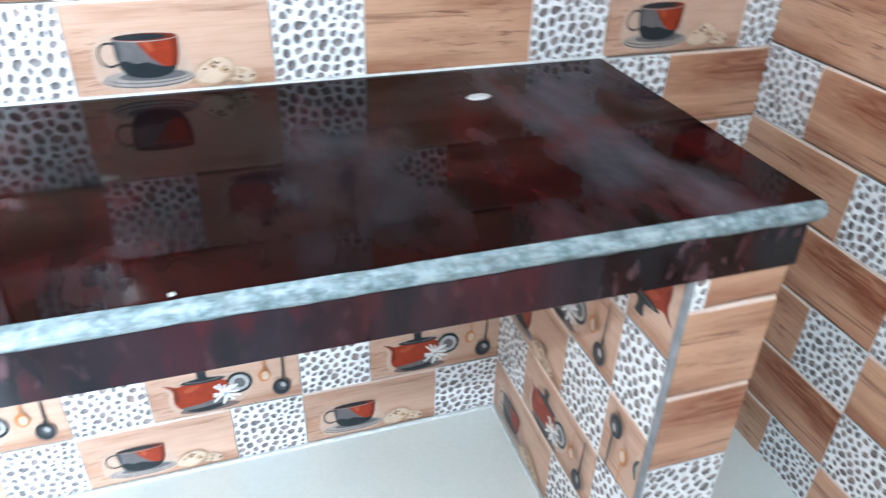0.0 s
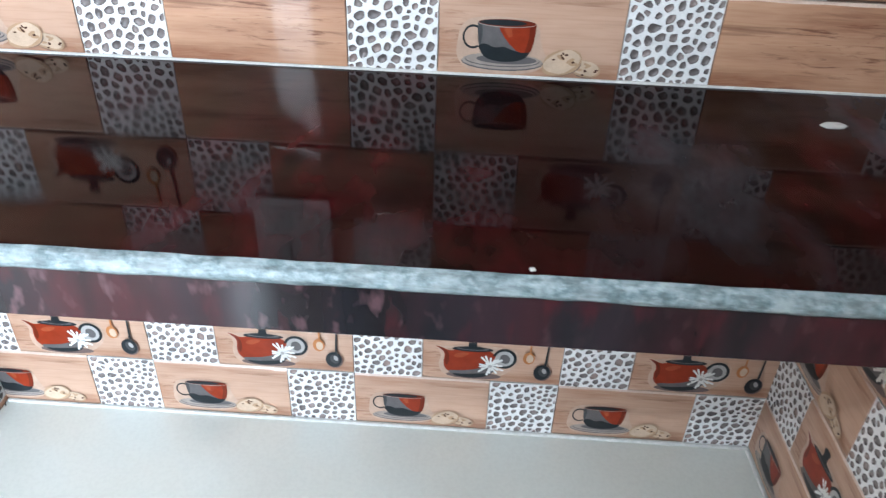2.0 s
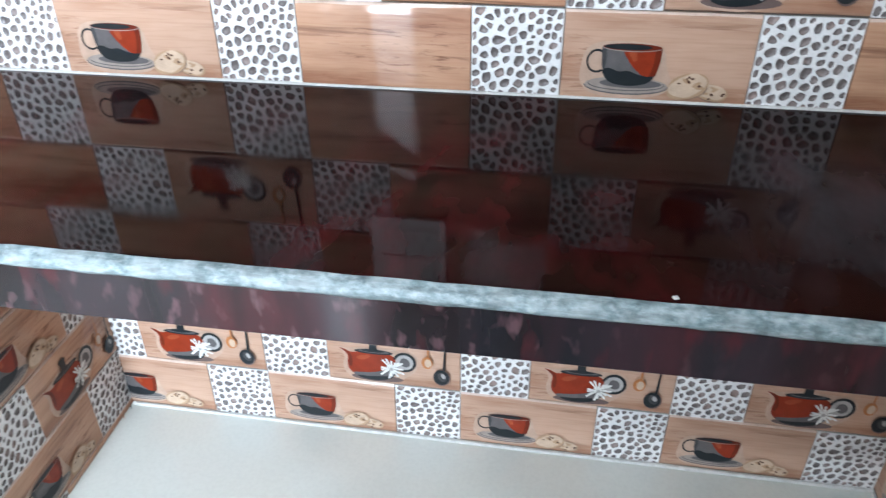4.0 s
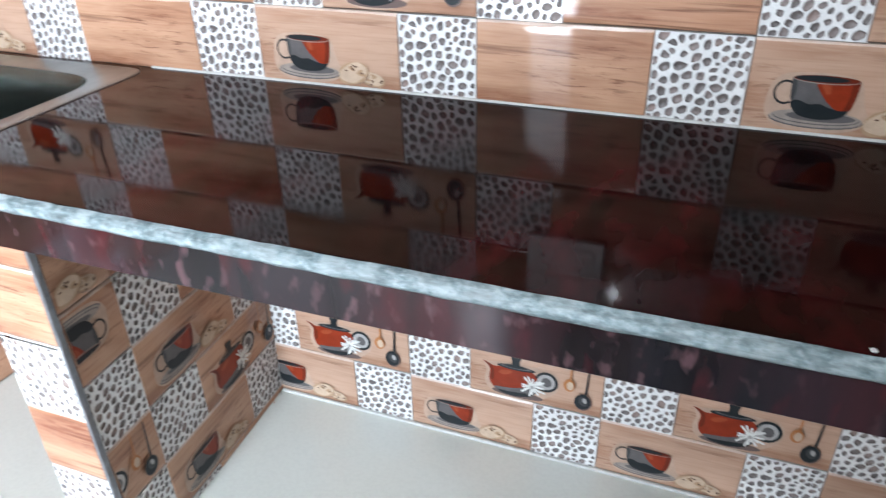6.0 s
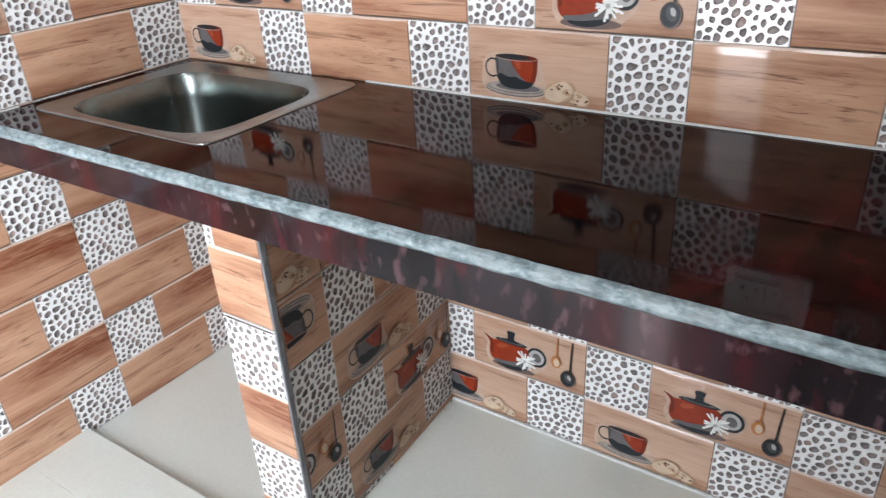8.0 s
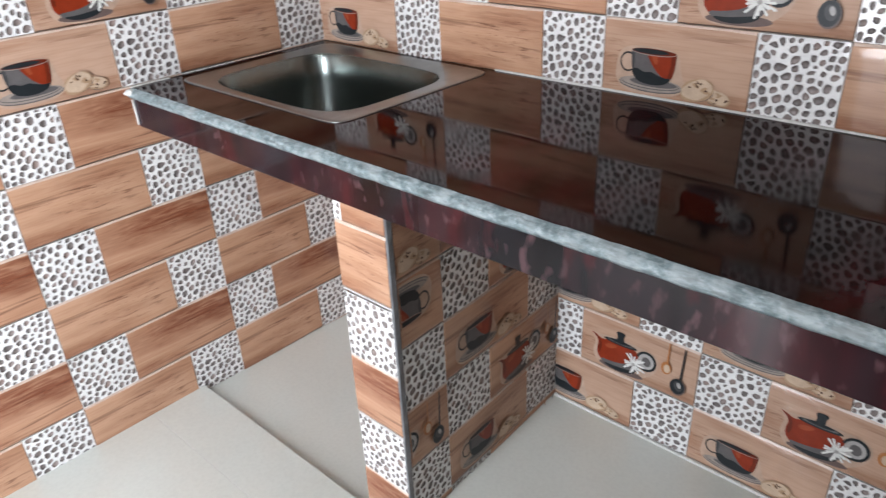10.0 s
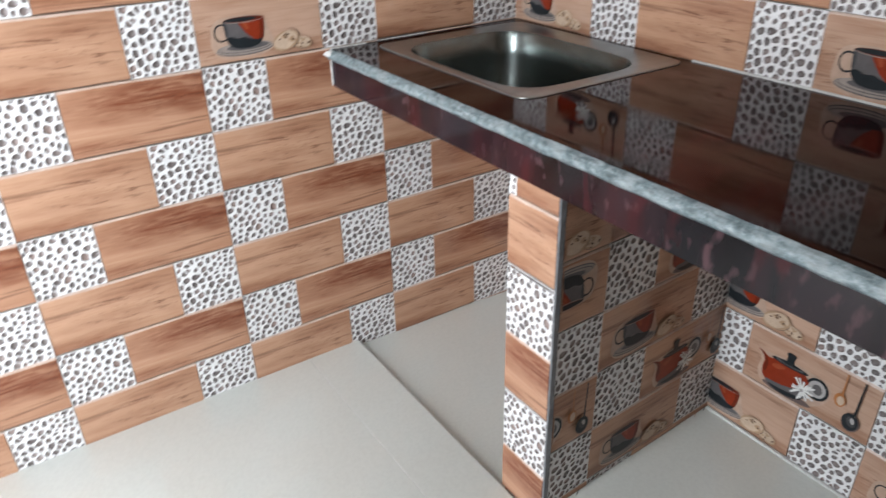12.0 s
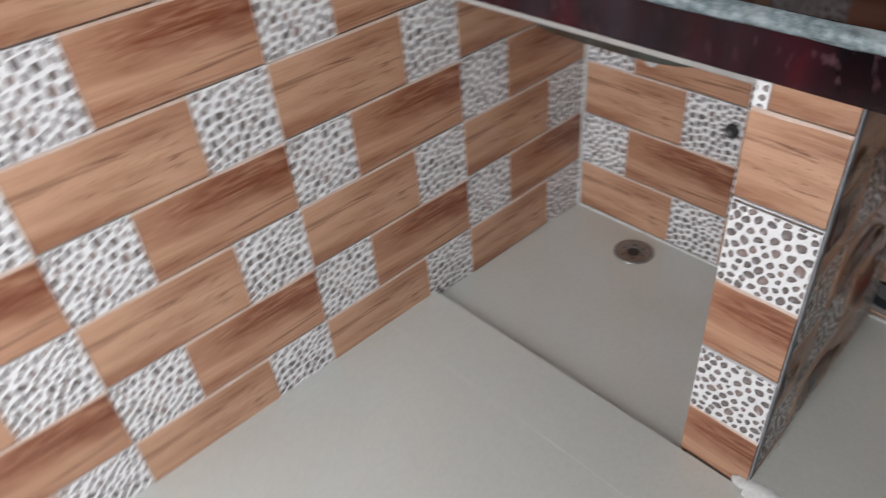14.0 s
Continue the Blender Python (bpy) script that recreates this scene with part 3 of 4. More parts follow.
    k.shape([(0.2660, 0.147), (0.2690, 0.147), (0.2660, 0.058), (0.2610, 0.058)], "dark")
    k.oval(0.2590, 0.0400, 0.0190, 0.0225, "pot_shadow")
    k.oval(0.2580, 0.0415, 0.0175, 0.0210, "dark")
    k.oval(0.2600, 0.0430, 0.0095, 0.0130, "slate", 20)
    k.oval(0.2625, 0.0460, 0.0045, 0.0075, "light", 20)
    return k


PRINTS = {"cup": cup_ink(), "pot": pot_ink()}


def print_mesh(kind, u0, u1, v0, v1, inverted):
    key = (kind, round(u0, 4), round(u1, 4), round(v0, 4), round(v1, 4), inverted)
    if key not in MESHES:
        k = PRINTS[kind]
        me = bpy.data.meshes.new(kind + "_print")
        e = 0.003
        if inverted:
            vv = [(0.30 - x, 0.15 - y, z) for x, y, z in k.clipped(0.30 - u1 + e, 0.30 - u0 - e, 0.15 - v1 + e, 0.15 - v0 - e)]
        else:
            vv = k.clipped(u0 + e, u1 - e, v0 + e, v1 - e)
        me.from_pydata(vv, [], k.f)
        for ink in k.mats:
            me.materials.append(INK[ink])
        me.polygons.foreach_set("material_index", k.m)
        MESHES[key] = me
    return MESHES[key]


LAID = []


def tile_face(parent, origin, right, ua, ub, za, zb, zline, decorated, inverted=()):
    """Lays the tiles of one face. origin: where a tile joint meets height 0, on the face; right: along the wall as one faces it;
    ua, ub, za, zb: the stretch to cover; zline: the height of the lower edge of row 0; decorated(tile, pair): whether a tile carries prints."""
    right = Vector(right)
    normal = right.cross(Vector((0, 0, 1)))
    turn = Matrix((right, (0, 0, 1), normal)).transposed().to_4x4()
    for r in range(math.floor((za - zline) / ROW + 1e-6), math.ceil((zb - zline) / ROW - 1e-6)):
        low = zline + r * ROW
        v0, v1 = max(za - low, 0.0), min(zb - low, ROW)
        if v1 - v0 < 0.006:
            continue
        even = r % 2 == 0
        for k in range(math.floor(ua / 0.45) - 1, math.ceil(ub / 0.45) + 1):
            for kind, off in ((("wood", 0.0), ("pebble", 0.30)) if even else (("pebble", 0.0), ("wood", 0.15))):
                start = k * 0.45 + off
                u0, u1 = max(ua - start, 0.0), min(ub - start, LENGTH[kind])
                if u1 - u0 < 0.006:
                    continue
                at = Matrix.Translation(Vector(origin) + right * start + Vector((0, 0, low))) @ turn
                LAID.append((parent, kind, even, (u0, u1, v0, v1), at, decorated(k, r // 2), (k, r) in inverted))


def set_pieces():
    """Links the pieces that tile_face() has laid out."""
    for parent, kind, even, cut, at, deco, inv in LAID:
        if kind == "pebble":
            white, stones = pebble_meshes("even" if even else "odd", *cut)
            ob = new("pebble_panel", white)
            ob.parent, ob.matrix_parent_inverse, ob.matrix_basis = parent, parent.matrix_world.inverted(), at
            st = new("pebbles", stones)
            st.parent = ob
            st["kind"] = "stuff"
            st["label"] = "grey-brown glazed pebble shapes sunk in white"
        else:
            # west pier's printed tiles take a darker, ruddier wood in place of its shade
            look_ = ("even" if parent is pier_a else "pale") if deco else ("even" if even else "odd")
            ob = new("wood_panel", wood_mesh(look_, *cut))
            ob.parent, ob.matrix_parent_inverse, ob.matrix_basis = parent, parent.matrix_world.inverted(), at
            if deco:
                kindp = "cup" if even else "pot"
                pr = new(kindp + "_print", print_mesh(kindp, *cut, inv))
                pr.parent = ob
                pr["label"] = "printed orange and grey cup with biscuits" if even else "printed orange teapot with hanging spoons"


# ---------------------------------------------------------------- structure
COUNTER = 0.857     # top of the worktop
FRONT = -0.594      # its front edge
TILED = 2.06        # the tiles end here, plaster above
PIER_A = (0.704, 0.834, -0.572)
PIER_A_BACK = 0.810  # its east face runs back out of square
BAY = 0.014         # floor level between the piers
FRONT_FLOOR = -0.012
PIER_B = (2.540, 2.674, -0.572)
END = 2.706         # free end of the worktop


def wall(name, x0, x1, y0, y1, z0, z1, label):
    bm = bmesh.new()
    box(bm, x0, x1, y0, y1, z0, z1)
    return tagged(finish(name, bm, GROUT), label, "wall", kind="structure")


T = 0.0065
wall_north = wall("wall_north", -0.15, EAST + 0.15, T, 0.16, -0.12, TILED, "wall tiled in wood-look strips and white pebble squares")
wall_west = wall("wall_west", -0.16, -T, SOUTH, T, -0.12, TILED, "wall tiled in wood-look strips and white pebble squares")
wall_east = wall("wall_east", EAST + T, EAST + 0.16, SOUTH, T, -0.12, TILED, "wall tiled in wood-look strips and white pebble squares")

bm = bmesh.new()
box(bm, -0.15, EAST + 0.15, 0.0, 0.16, TILED, CEIL)
box(bm, -0.16, 0.0, SOUTH, -0.001, TILED, CEIL)
box(bm, EAST, EAST + 0.16, SOUTH, -0.001, TILED, CEIL)
tagged(finish("wall_upper", bm, PLASTER), "plain beige plaster above the tiles", "wall", kind="structure")

# the wall behind, with a door opening
bm = bmesh.new()
S0, S1 = SOUTH - 0.15, SOUTH
for x0, x1, z0, z1 in ((-0.16, 0.62, -0.12, CEIL), (0.62, 1.20, 2.12, CEIL), (1.20, EAST + 0.16, -0.12, CEIL)):
    box(bm, x0, x1, S0, S1, z0, z1)
bmesh.ops.remove_doubles(bm, verts=bm.verts, dist=1e-5)
tagged(finish("wall_south", bm, PLASTER), "plain plastered wall with a doorway", "wall", kind="structure")
bm = bmesh.new()
box(bm, -0.2, EAST + 0.2, SOUTH - 0.15, 0.2, CEIL, CEIL + 0.12)
tagged(finish("ceiling", bm, PLASTER), "plain beige plastered ceiling", "ceiling", kind="structure")

bm = bmesh.new()
box(bm, -120, 120, -120, 120, -0.40, -0.17)
tagged(finish("ground", bm, CONCRETE), "bare concrete yard outside", "ground", kind="structure")

# floor bed, with its tiles laid on it
bm = bmesh.new()
box(bm, -0.16, EAST + 0.16, SOUTH - 0.15, 0.16, -0.16, -0.075)
floor = tagged(finish("floor", bm, CONCRETE), "grey-beige satin floor tiles, sunken under the worktop", "floor", kind="structure")


def floor_tile(x0, x1, y0, y1, top, low=-0.074):
    bm = bmesh.new()
    box(bm, x0 + 0.0009, x1 - 0.0009, y0 + 0.0009, y1 - 0.0009, low, top, 0.0005, 1)
    return part("floor_tile", bm, FLOOR, floor)


STEP_Y = -0.580
for ya, yb in ((-0.742, STEP_Y), (-1.96, -0.742), (SOUTH - 0.15, -1.96)):
    for xa, xb in ((-0.004, 2.1), (2.1, EAST + 0.004)):
        floor_tile(xa, xb, ya, yb, FRONT_FLOOR)
bm = bmesh.new()
top = [(-0.004, STEP_Y + 0.001, -0.032), (PIER_A[0] + 0.006, STEP_Y + 0.001, -0.032), (PIER_A[0] + 0.006, 0.004, -0.044), (-0.004, 0.004, -0.044)]
up = [bm.verts.new(p) for p in top]
dn = [bm.verts.new((x, y, -0.0745)) for x, y, z in top]
bm.faces.new(up)
bm.faces.new(dn[::-1])
for i in range(4):
    bm.faces.new((dn[i], dn[(i + 1) % 4], up[(i + 1) % 4], up[i]))
part("floor_tile", bm, FLOOR, floor, "sunken floor slab sloping to the drain")
floor_tile(PIER_A_BACK - 0.008, PIER_B[0] + 0.006, STEP_Y + 0.006, 0.004, BAY)
floor_tile(PIER_B[1] - 0.006, EAST + 0.004, STEP_Y, 0.004, FRONT_FLOOR)

bm = bmesh.new()
for y in (-0.742, -1.96):
    box(bm, -0.003, EAST + 0.003, y - 0.00075, y + 0.00075, -0.074, FRONT_FLOOR - 0.0004)
part("grout_line", bm, CEMENT, floor, "thin whitish grout between floor tiles")

# the piers that carry the worktop
def pier(name, x0, x1, y0, label, back=None):
    bm = bmesh.new()
    box(bm, x0 + T, x1 - T, y0 + T, -0.001, -0.074, 0.815)
    for v in bm.verts:
        if back and v.co.y > -0.1 and v.co.x > x0 + 0.05:
            v.co.x = back - T
    return tagged(finish(name, bm, GROUT), label, "wall", kind="structure")


pier_a = pier("wall_pier_west", *PIER_A, "tiled pier beside the sink bay, carrying the worktop", PIER_A_BACK)
pier_b = pier("wall_pier_east", *PIER_B, "tiled pier under the free end of the worktop")

# ---------------------------------------------------------------- worktop and sink
SINK = (0.046, 0.624, -0.484, -0.026)
BOWL = (0.100, 0.580, -0.456, -0.092)
worktop = tagged(empty("worktop", (1.35, -0.3, 0.815)), "polished dark maroon granite worktop with a rough pale edge", "worktop")


def under(ob, parent):
    """Keeps a part, built in world coordinates, where it is under its thing."""
    ob.parent = parent
    ob.matrix_parent_inverse = parent.matrix_world.inverted()
    return ob


bm = bmesh.new()
xs = [0.001, BOWL[0] - 0.004, BOWL[1] + 0.004, END - 0.012]
ys = [FRONT + 0.014, BOWL[2] - 0.004, BOWL[3] + 0.004, -0.004]
for i in range(3):
    for j in range(3):
        if (i, j) != (1, 1):
            box(bm, xs[i], xs[i + 1], ys[j], ys[j + 1], 0.8325, COUNTER)
bmesh.ops.remove_doubles(bm, verts=bm.verts, dist=1e-5)
seen_faces = {}
for f in list(bm.faces):
    c = tuple(round(v, 4) for v in f.calc_center_median())
    if c in seen_faces:
        bm.faces.remove(f)
        if seen_faces[c].is_valid:
            bm.faces.remove(seen_faces[c])
    else:
        seen_faces[c] = f
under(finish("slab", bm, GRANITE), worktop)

# pale sawn edge: a chamfer and a short upright, along the front and round the free end
bm = bmesh.new()
sect = [(0.014, COUNTER - 0.0006), (0.004, COUNTER - 0.006), (0.000, COUNTER - 0.013), (0.0005, COUNTER - 0.019), (0.005, COUNTER - 0.0245), (0.016, COUNTER - 0.0245)]
rings = []
rng = random.Random(3)
for i in range(101):
    x = 0.001 + (END - 0.018 - 0.001) * i / 100
    j = [rng.uniform(-0.0009, 0.0009) for _ in range(len(sect))]
    rings.append([(x, FRONT + d + e, z + e * 0.6) for (d, z), e in zip(sect, j)])
for i in range(1, 7):
    a = radians(90 * i / 7)
    cx, cy = END - 0.018, FRONT + 0.018
    rings.append([(cx + (0.018 - d) * math.sin(a), cy - (0.018 - d) * math.cos(a), z) for d, z in sect])
for i in range(21):
    y = FRONT + 0.018 + (-0.004 - FRONT - 0.018) * i / 20
    j = [rng.uniform(-0.0009, 0.0009) for _ in range(len(sect))]
    rings.append([(END - d - e, y, z + e * 0.6) for (d, z), e in zip(sect, j)])
rows_v = [[bm.verts.new(p) for p in ring] for ring in rings]
for a, b in zip(rows_v, rows_v[1:]):
    for i in range(len(sect) - 1):
        bm.faces.new((a[i], a[i + 1], b[i + 1], b[i]))
bmesh.ops.recalc_face_normals(bm, faces=bm.faces)
under(finish("sawn_edge", bm, EDGE, smooth=True), worktop)["label"] = "rough pale blue-grey chamfered edge"

bm = bmesh.new()
box(bm, 0.001, END - 0.022, FRONT + 0.012, FRONT + 0.030, 0.763, 0.8315, 0.0015, 1)
under(finish("apron", bm, GRANITE_FRONT), worktop)["label"] = "mottled maroon granite apron strip"
bm = bmesh.new()
box(bm, END - 0.040, END - 0.022, FRONT + 0.031, -0.006, 0.763, 0.8315, 0.0015, 1)
under(finish("apron", bm, GRANITE_FRONT), worktop)["label"] = "mottled maroon granite apron strip"
bm = bmesh.new()
box(bm, SINK[1] + 0.02, END - 0.06, FRONT + 0.034, -0.006, 0.8165, 0.8310)
box(bm, 0.001, SINK[1] + 0.018, FRONT + 0.034, BOWL[2] - 0.012, 0.8165, 0.8310)
box(bm, 0.008, PIER_A[0] - 0.008, -0.508, BOWL[2] - 0.012, 0.716, 0.8160, 0.004, 1)
under(finish("bed_slab", bm, CONCRETE), worktop)["label"] = "bare grey cement bed under the stone"

# pale grout bead where the worktop meets the walls
bm = bmesh.new()
box(bm, 0.62, END, -0.0085, -0.0010, COUNTER - 0.002, COUNTER + 0.0035, 0.0015, 1)
box(bm, 0.0055, 0.0110, FRONT + 0.01, SINK[2], COUNTER - 0.002, COUNTER + 0.0030, 0.0015, 1)
box(bm, 0.0045, 0.0125, -0.0125, -0.0045, -0.043, 0.80, 0.002, 1)
box(bm, 0.006, PIER_A[0] - 0.004, -0.0105, -0.0035, -0.047, -0.038, 0.002, 1)
box(bm, PIER_A_BACK + 0.006, PIER_B[0] - 0.006, -0.0125, -0.0035, BAY - 0.002, BAY + 0.0055, 0.002, 1)
box(bm, PIER_B[0] - 0.0125, PIER_B[0] - 0.0050, PIER_B[2] + 0.01, -0.013, BAY - 0.002, BAY + 0.0045, 0.002, 1)
box(bm, 0.0045, 0.0085, FRONT + 0.007, FRONT + 0.0115, 0.768, 0.830, 0.0015, 1)
tagged(finish("trim", bm, CEMENT), "thin white cement bead along the worktop", "trim", kind="structure")

# sink
sink = tagged(empty("sink", (0.33, -0.255, COUNTER)), "square stainless steel sink with a rounded bowl, set in the worktop", "sink")


def rounded(cx, cy, hx, hy, power, z, steps=64):
    out = []
    for i in range(steps):
        a = 2 * math.pi * i / steps
        c, s = math.cos(a), math.sin(a)
        out.append((cx + hx * math.copysign(abs(c) ** (2 / power), c), cy + hy * math.copysign(abs(s) ** (2 / power), s), z))
    return out


def loft(bm, loops, cap=False):
    rows_ = [[bm.verts.new(p) for p in lp] for lp in loops]
    for a, b in zip(rows_, rows_[1:]):
        for i in range(len(a)):
            bm.faces.new((a[i], a[(i + 1) % len(a)], b[(i + 1) % len(a)], b[i]))
    if cap:
        bm.faces.new(rows_[-1])


cx, cy = (SINK[0] + SINK[1]) / 2, (SINK[2] + SINK[3]) / 2
hx, hy = (SINK[1] - SINK[0]) / 2, (SINK[3] - SINK[2]) / 2
bx, by = (BOWL[0] + BOWL[1]) / 2, (BOWL[2] + BOWL[3]) / 2
gx, gy = (BOWL[1] - BOWL[0]) / 2, (BOWL[3] - BOWL[2]) / 2
bm = bmesh.new()
loft(bm, [rounded(cx, cy, hx, hy, 16, COUNTER + 0.0004), rounded(cx, cy, hx, hy, 16, COUNTER + 0.0022), rounded(cx, cy, hx - 0.004, hy - 0.004, 16, COUNTER + 0.0032),
          rounded(cx, cy, hx - 0.012, hy - 0.012, 14, COUNTER + 0.0022), rounded(bx, by, gx + 0.006, gy + 0.006, 4.6, COUNTER + 0.0022), rounded(bx, by, gx, gy, 4.6, COUNTER + 0.0004)])
bmesh.ops.recalc_face_normals(bm, faces=bm.faces)
under(finish("rim", bm, STEEL, smooth=True), sink)
bm = bmesh.new()
loft(bm, [rounded(bx, by, gx + 0.001, gy + 0.001, 4.6, COUNTER + 0.0008), rounded(bx, by, gx - 0.004, gy - 0.004, 4.6, COUNTER - 0.008), rounded(bx, by, gx - 0.010, gy - 0.010, 4.6, COUNTER - 0.06),
          rounded(bx, by, gx - 0.018, gy - 0.018, 4.6, COUNTER - 0.155), rounded(bx, by, gx - 0.034, gy - 0.034, 4.0, COUNTER - 0.195), rounded(bx, by, gx - 0.065, gy - 0.065, 3.6, COUNTER - 0.212),
          rounded(bx, by, 0.05, 0.05, 2, COUNTER - 0.218)], cap=True)
bmesh.ops.recalc_face_normals(bm, faces=bm.faces)
for f in bm.faces:
    f.normal_flip()
bowl = under(finish("bowl", bm, SHADED_STEEL, smooth=True), sink)
bm = bmesh.new()
lathe(bm, [(0.045, -0.004), (0.045, 0.0), (0.040, 0.002), (0.030, -0.001), (0.012, -0.002)], 24, (bx, by, COUNTER - 0.216))
under(finish("waste_fitting", bm, STEEL, smooth=True), sink)

# small marks on the worktop
bm = bmesh.new()
lathe(bm, [(0.021, 0.0), (0.019, 0.0012), (0.012, 0.0020), (0.004, 0.0022)], 18)
for v in bm.verts:
    v.co.y *= 0.62
    v.co.x += 0.002 * math.sin(v.co.y * 900)
spot = finish("cement_dab", bm, CEMENT, smooth=True)
spot.matrix_world = pose(2.402, -0.145, COUNTER + 0.0003, 0, 0, 12)
tagged(spot, "flat dried dab of white cement on the worktop", "cement dab", "cement dabs")
bm = bmesh.new()
box(bm, -0.003, 0.003, -0.0028, 0.0028, 0.0, 0.0022, 0.0007, 1)
chip = finish("stone_chip", bm, CEMENT)
chip.matrix_world = pose(1.933, -0.574, COUNTER + 0.0003, 0, 0, 20)
tagged(chip, "tiny white stone chip on the worktop", "stone chip")

# ---------------------------------------------------------------- fittings
board = tagged(empty("switchboard", (1.535, 0.0, 1.183)), "square white plastic switchboard with two sockets and switches", "switchboard")


def board_part(name, x0, x1, z0, z1, y0, y1, material, bevel, label=""):
    bm = bmesh.new()
    box(bm, x0, x1, y0, y1, z0, z1, bevel, 2)
    ob = under(finish(name, bm, material), board)
    if label:
        ob["label"] = label
    return ob


board_part("plate", 1.461, 1.609, 1.108, 1.258, -0.020, -0.0062, WHITE_PLASTIC, 0.004)
board_part("module_frame", 1.476, 1.594, 1.124, 1.243, -0.0225, -0.0201, WHITE_PLASTIC, 0.001)
for x in (1.479, 1.536):
    socket = board_part("socket", x, x + 0.054, 1.128, 1.181, -0.0255, -0.0226, WHITE_PLASTIC, 0.001)
    for dx, dz in ((0.027, 0.038), (0.015, 0.017), (0.039, 0.017)):
        bm = bmesh.new()
        lathe(bm, [(0.0035, 0.0), (0.0035, 0.0006)], 10)
        hole = finish("socket_hole", bm, DARK_PLASTIC)
        hole.matrix_world = pose(x + dx, -0.02555, 1.128 + dz, 90, 0, 0)
        bpy.context.view_layer.update()
        m = hole.matrix_world.copy()
        hole.parent = socket
        hole.matrix_parent_inverse = socket.matrix_world.inverted()
        hole.matrix_basis = m
    board_part("rocker", x + 0.004, x + 0.050, 1.188, 1.238, -0.0275, -0.0226, WHITE_PLASTIC, 0.0015)

drain = tagged(empty("floor_drain", (0.262, -0.098, -0.0415)), "round steel floor drain with a dark open centre", "drain")
bm = bmesh.new()
lathe(bm, [(0.052, 0.0), (0.052, 0.003), (0.048, 0.0045), (0.040, 0.003), (0.037, 0.0016), (0.018, 0.0016), (0.016, -0.001)], 32, (0.262, -0.098, -0.0415), close=False)
bmesh.ops.recalc_face_normals(bm, faces=bm.faces)
drain_ring = under(finish("ring", bm, DULL_STEEL, smooth=True), drain)
bpy.context.view_layer.update()
bm = bmesh.new()
lathe(bm, [(0.0175, -0.0005), (0.0175, 0.0004)], 20, (0.262, -0.098, -0.0415))
under(finish("drain_hole", bm, DARK_PLASTIC), drain)
for i in range(6):
    a = 2 * math.pi * i / 6
    bm = bmesh.new()
    lathe(bm, [(0.0032, 0.0), (0.0032, 0.0006)], 10, (0.262 + 0.028 * math.cos(a), -0.098 + 0.028 * math.sin(a), -0.0397))
    under(finish("slot", bm, DARK_PLASTIC), drain_ring)

# bulb in a holder on the wall behind
bulb = tagged(empty("wall_bulb", (BULB[0], SOUTH, BULB[2])), "lit white bulb in a wall holder", "lamp")
bm = bmesh.new()
lathe(bm, [(0.035, 0.0), (0.035, 0.012), (0.022, 0.02), (0.020, 0.05)], 20)
hold = finish("holder", bm, WHITE_PLASTIC, smooth=True)
hold.matrix_world = pose(BULB[0], SOUTH, BULB[2] + 0.08, -90, 0, 0)
m = hold.matrix_world.copy()
hold.parent = bulb
bpy.context.view_layer.update()
hold.matrix_parent_inverse = bulb.matrix_world.inverted()
hold.matrix_basis = m

# ---------------------------------------------------------------- cement traces
bm = bmesh.new()
rng = random.Random(8)
for i in range(40):
    x = PIER_A[1] + 0.002 + (PIER_B[0] - PIER_A[1] - 0.004) * i / 39
    w = rng.uniform(-0.002, 0.002)
    a = [bm.verts.new((x, STEP_Y - 0.014 + w, FRONT_FLOOR - 0.001)), bm.verts.new((x, STEP_Y - 0.007 + w, BAY - 0.004)), bm.verts.new((x, STEP_Y + 0.006 + w, BAY + 0.0016)), bm.verts.new((x, STEP_Y + 0.016 + w, BAY - 0.001))]
    if i:
        for j in range(3):
            bm.faces.new((prev[j], prev[j + 1], a[j + 1], a[j])).normal_flip()
    prev = a
bmesh.ops.recalc_face_normals(bm, faces=bm.faces)
tagged(finish("threshold", bm, CEMENT, smooth=True), "narrow raised strip of white cement at the floor's edge", "trim", kind="structure")


def lump(name, at, size, label, seed):
    bm = bmesh.new()
    bmesh.ops.create_icosphere(bm, subdivisions=3, radius=1.0)
    for v in bm.verts:
        k = 1 + 0.28 * noise.noise(v.co * 1.6 + Vector((seed, seed * 2.0, 0)))
        v.co = Vector((v.co.x * size[0] * k, v.co.y * size[1] * k, v.co.z * size[2] * k))
    ob = finish(name, bm, CEMENT, smooth=True)
    ob.location = at
    return tagged(ob, label, "cement dab", "cement dabs")


lump("cement_dab", (PIER_A[1] - 0.010, PIER_A[2] - 0.006, 0.000), (0.016, 0.012, 0.012), "rough blob of white cement at the pier's foot", 3)
lump("cement_dab", (0.199, -0.008, 0.452), (0.020, 0.012, 0.013), "white cement dab on the tiles under the sink", 5)
lump("cement_dab", (0.010, FRONT + 0.006, 0.8470), (0.017, 0.013, 0.0075), "smear of white cement where the worktop edge meets the wall", 7)
# waste hole in the wall under the sink
bm = bmesh.new()
lathe(bm, [(0.017, 0.0), (0.019, 0.003), (0.015, 0.0045), (0.013, 0.001)], 18)
collar = finish("pipe_hole", bm, DARK_PLASTIC, smooth=True)
collar.matrix_world = pose(0.424, -0.0030, 0.341, 90, 0, 0)
tagged(collar, "dark round pipe hole in the tiles under the sink", "pipe hole")

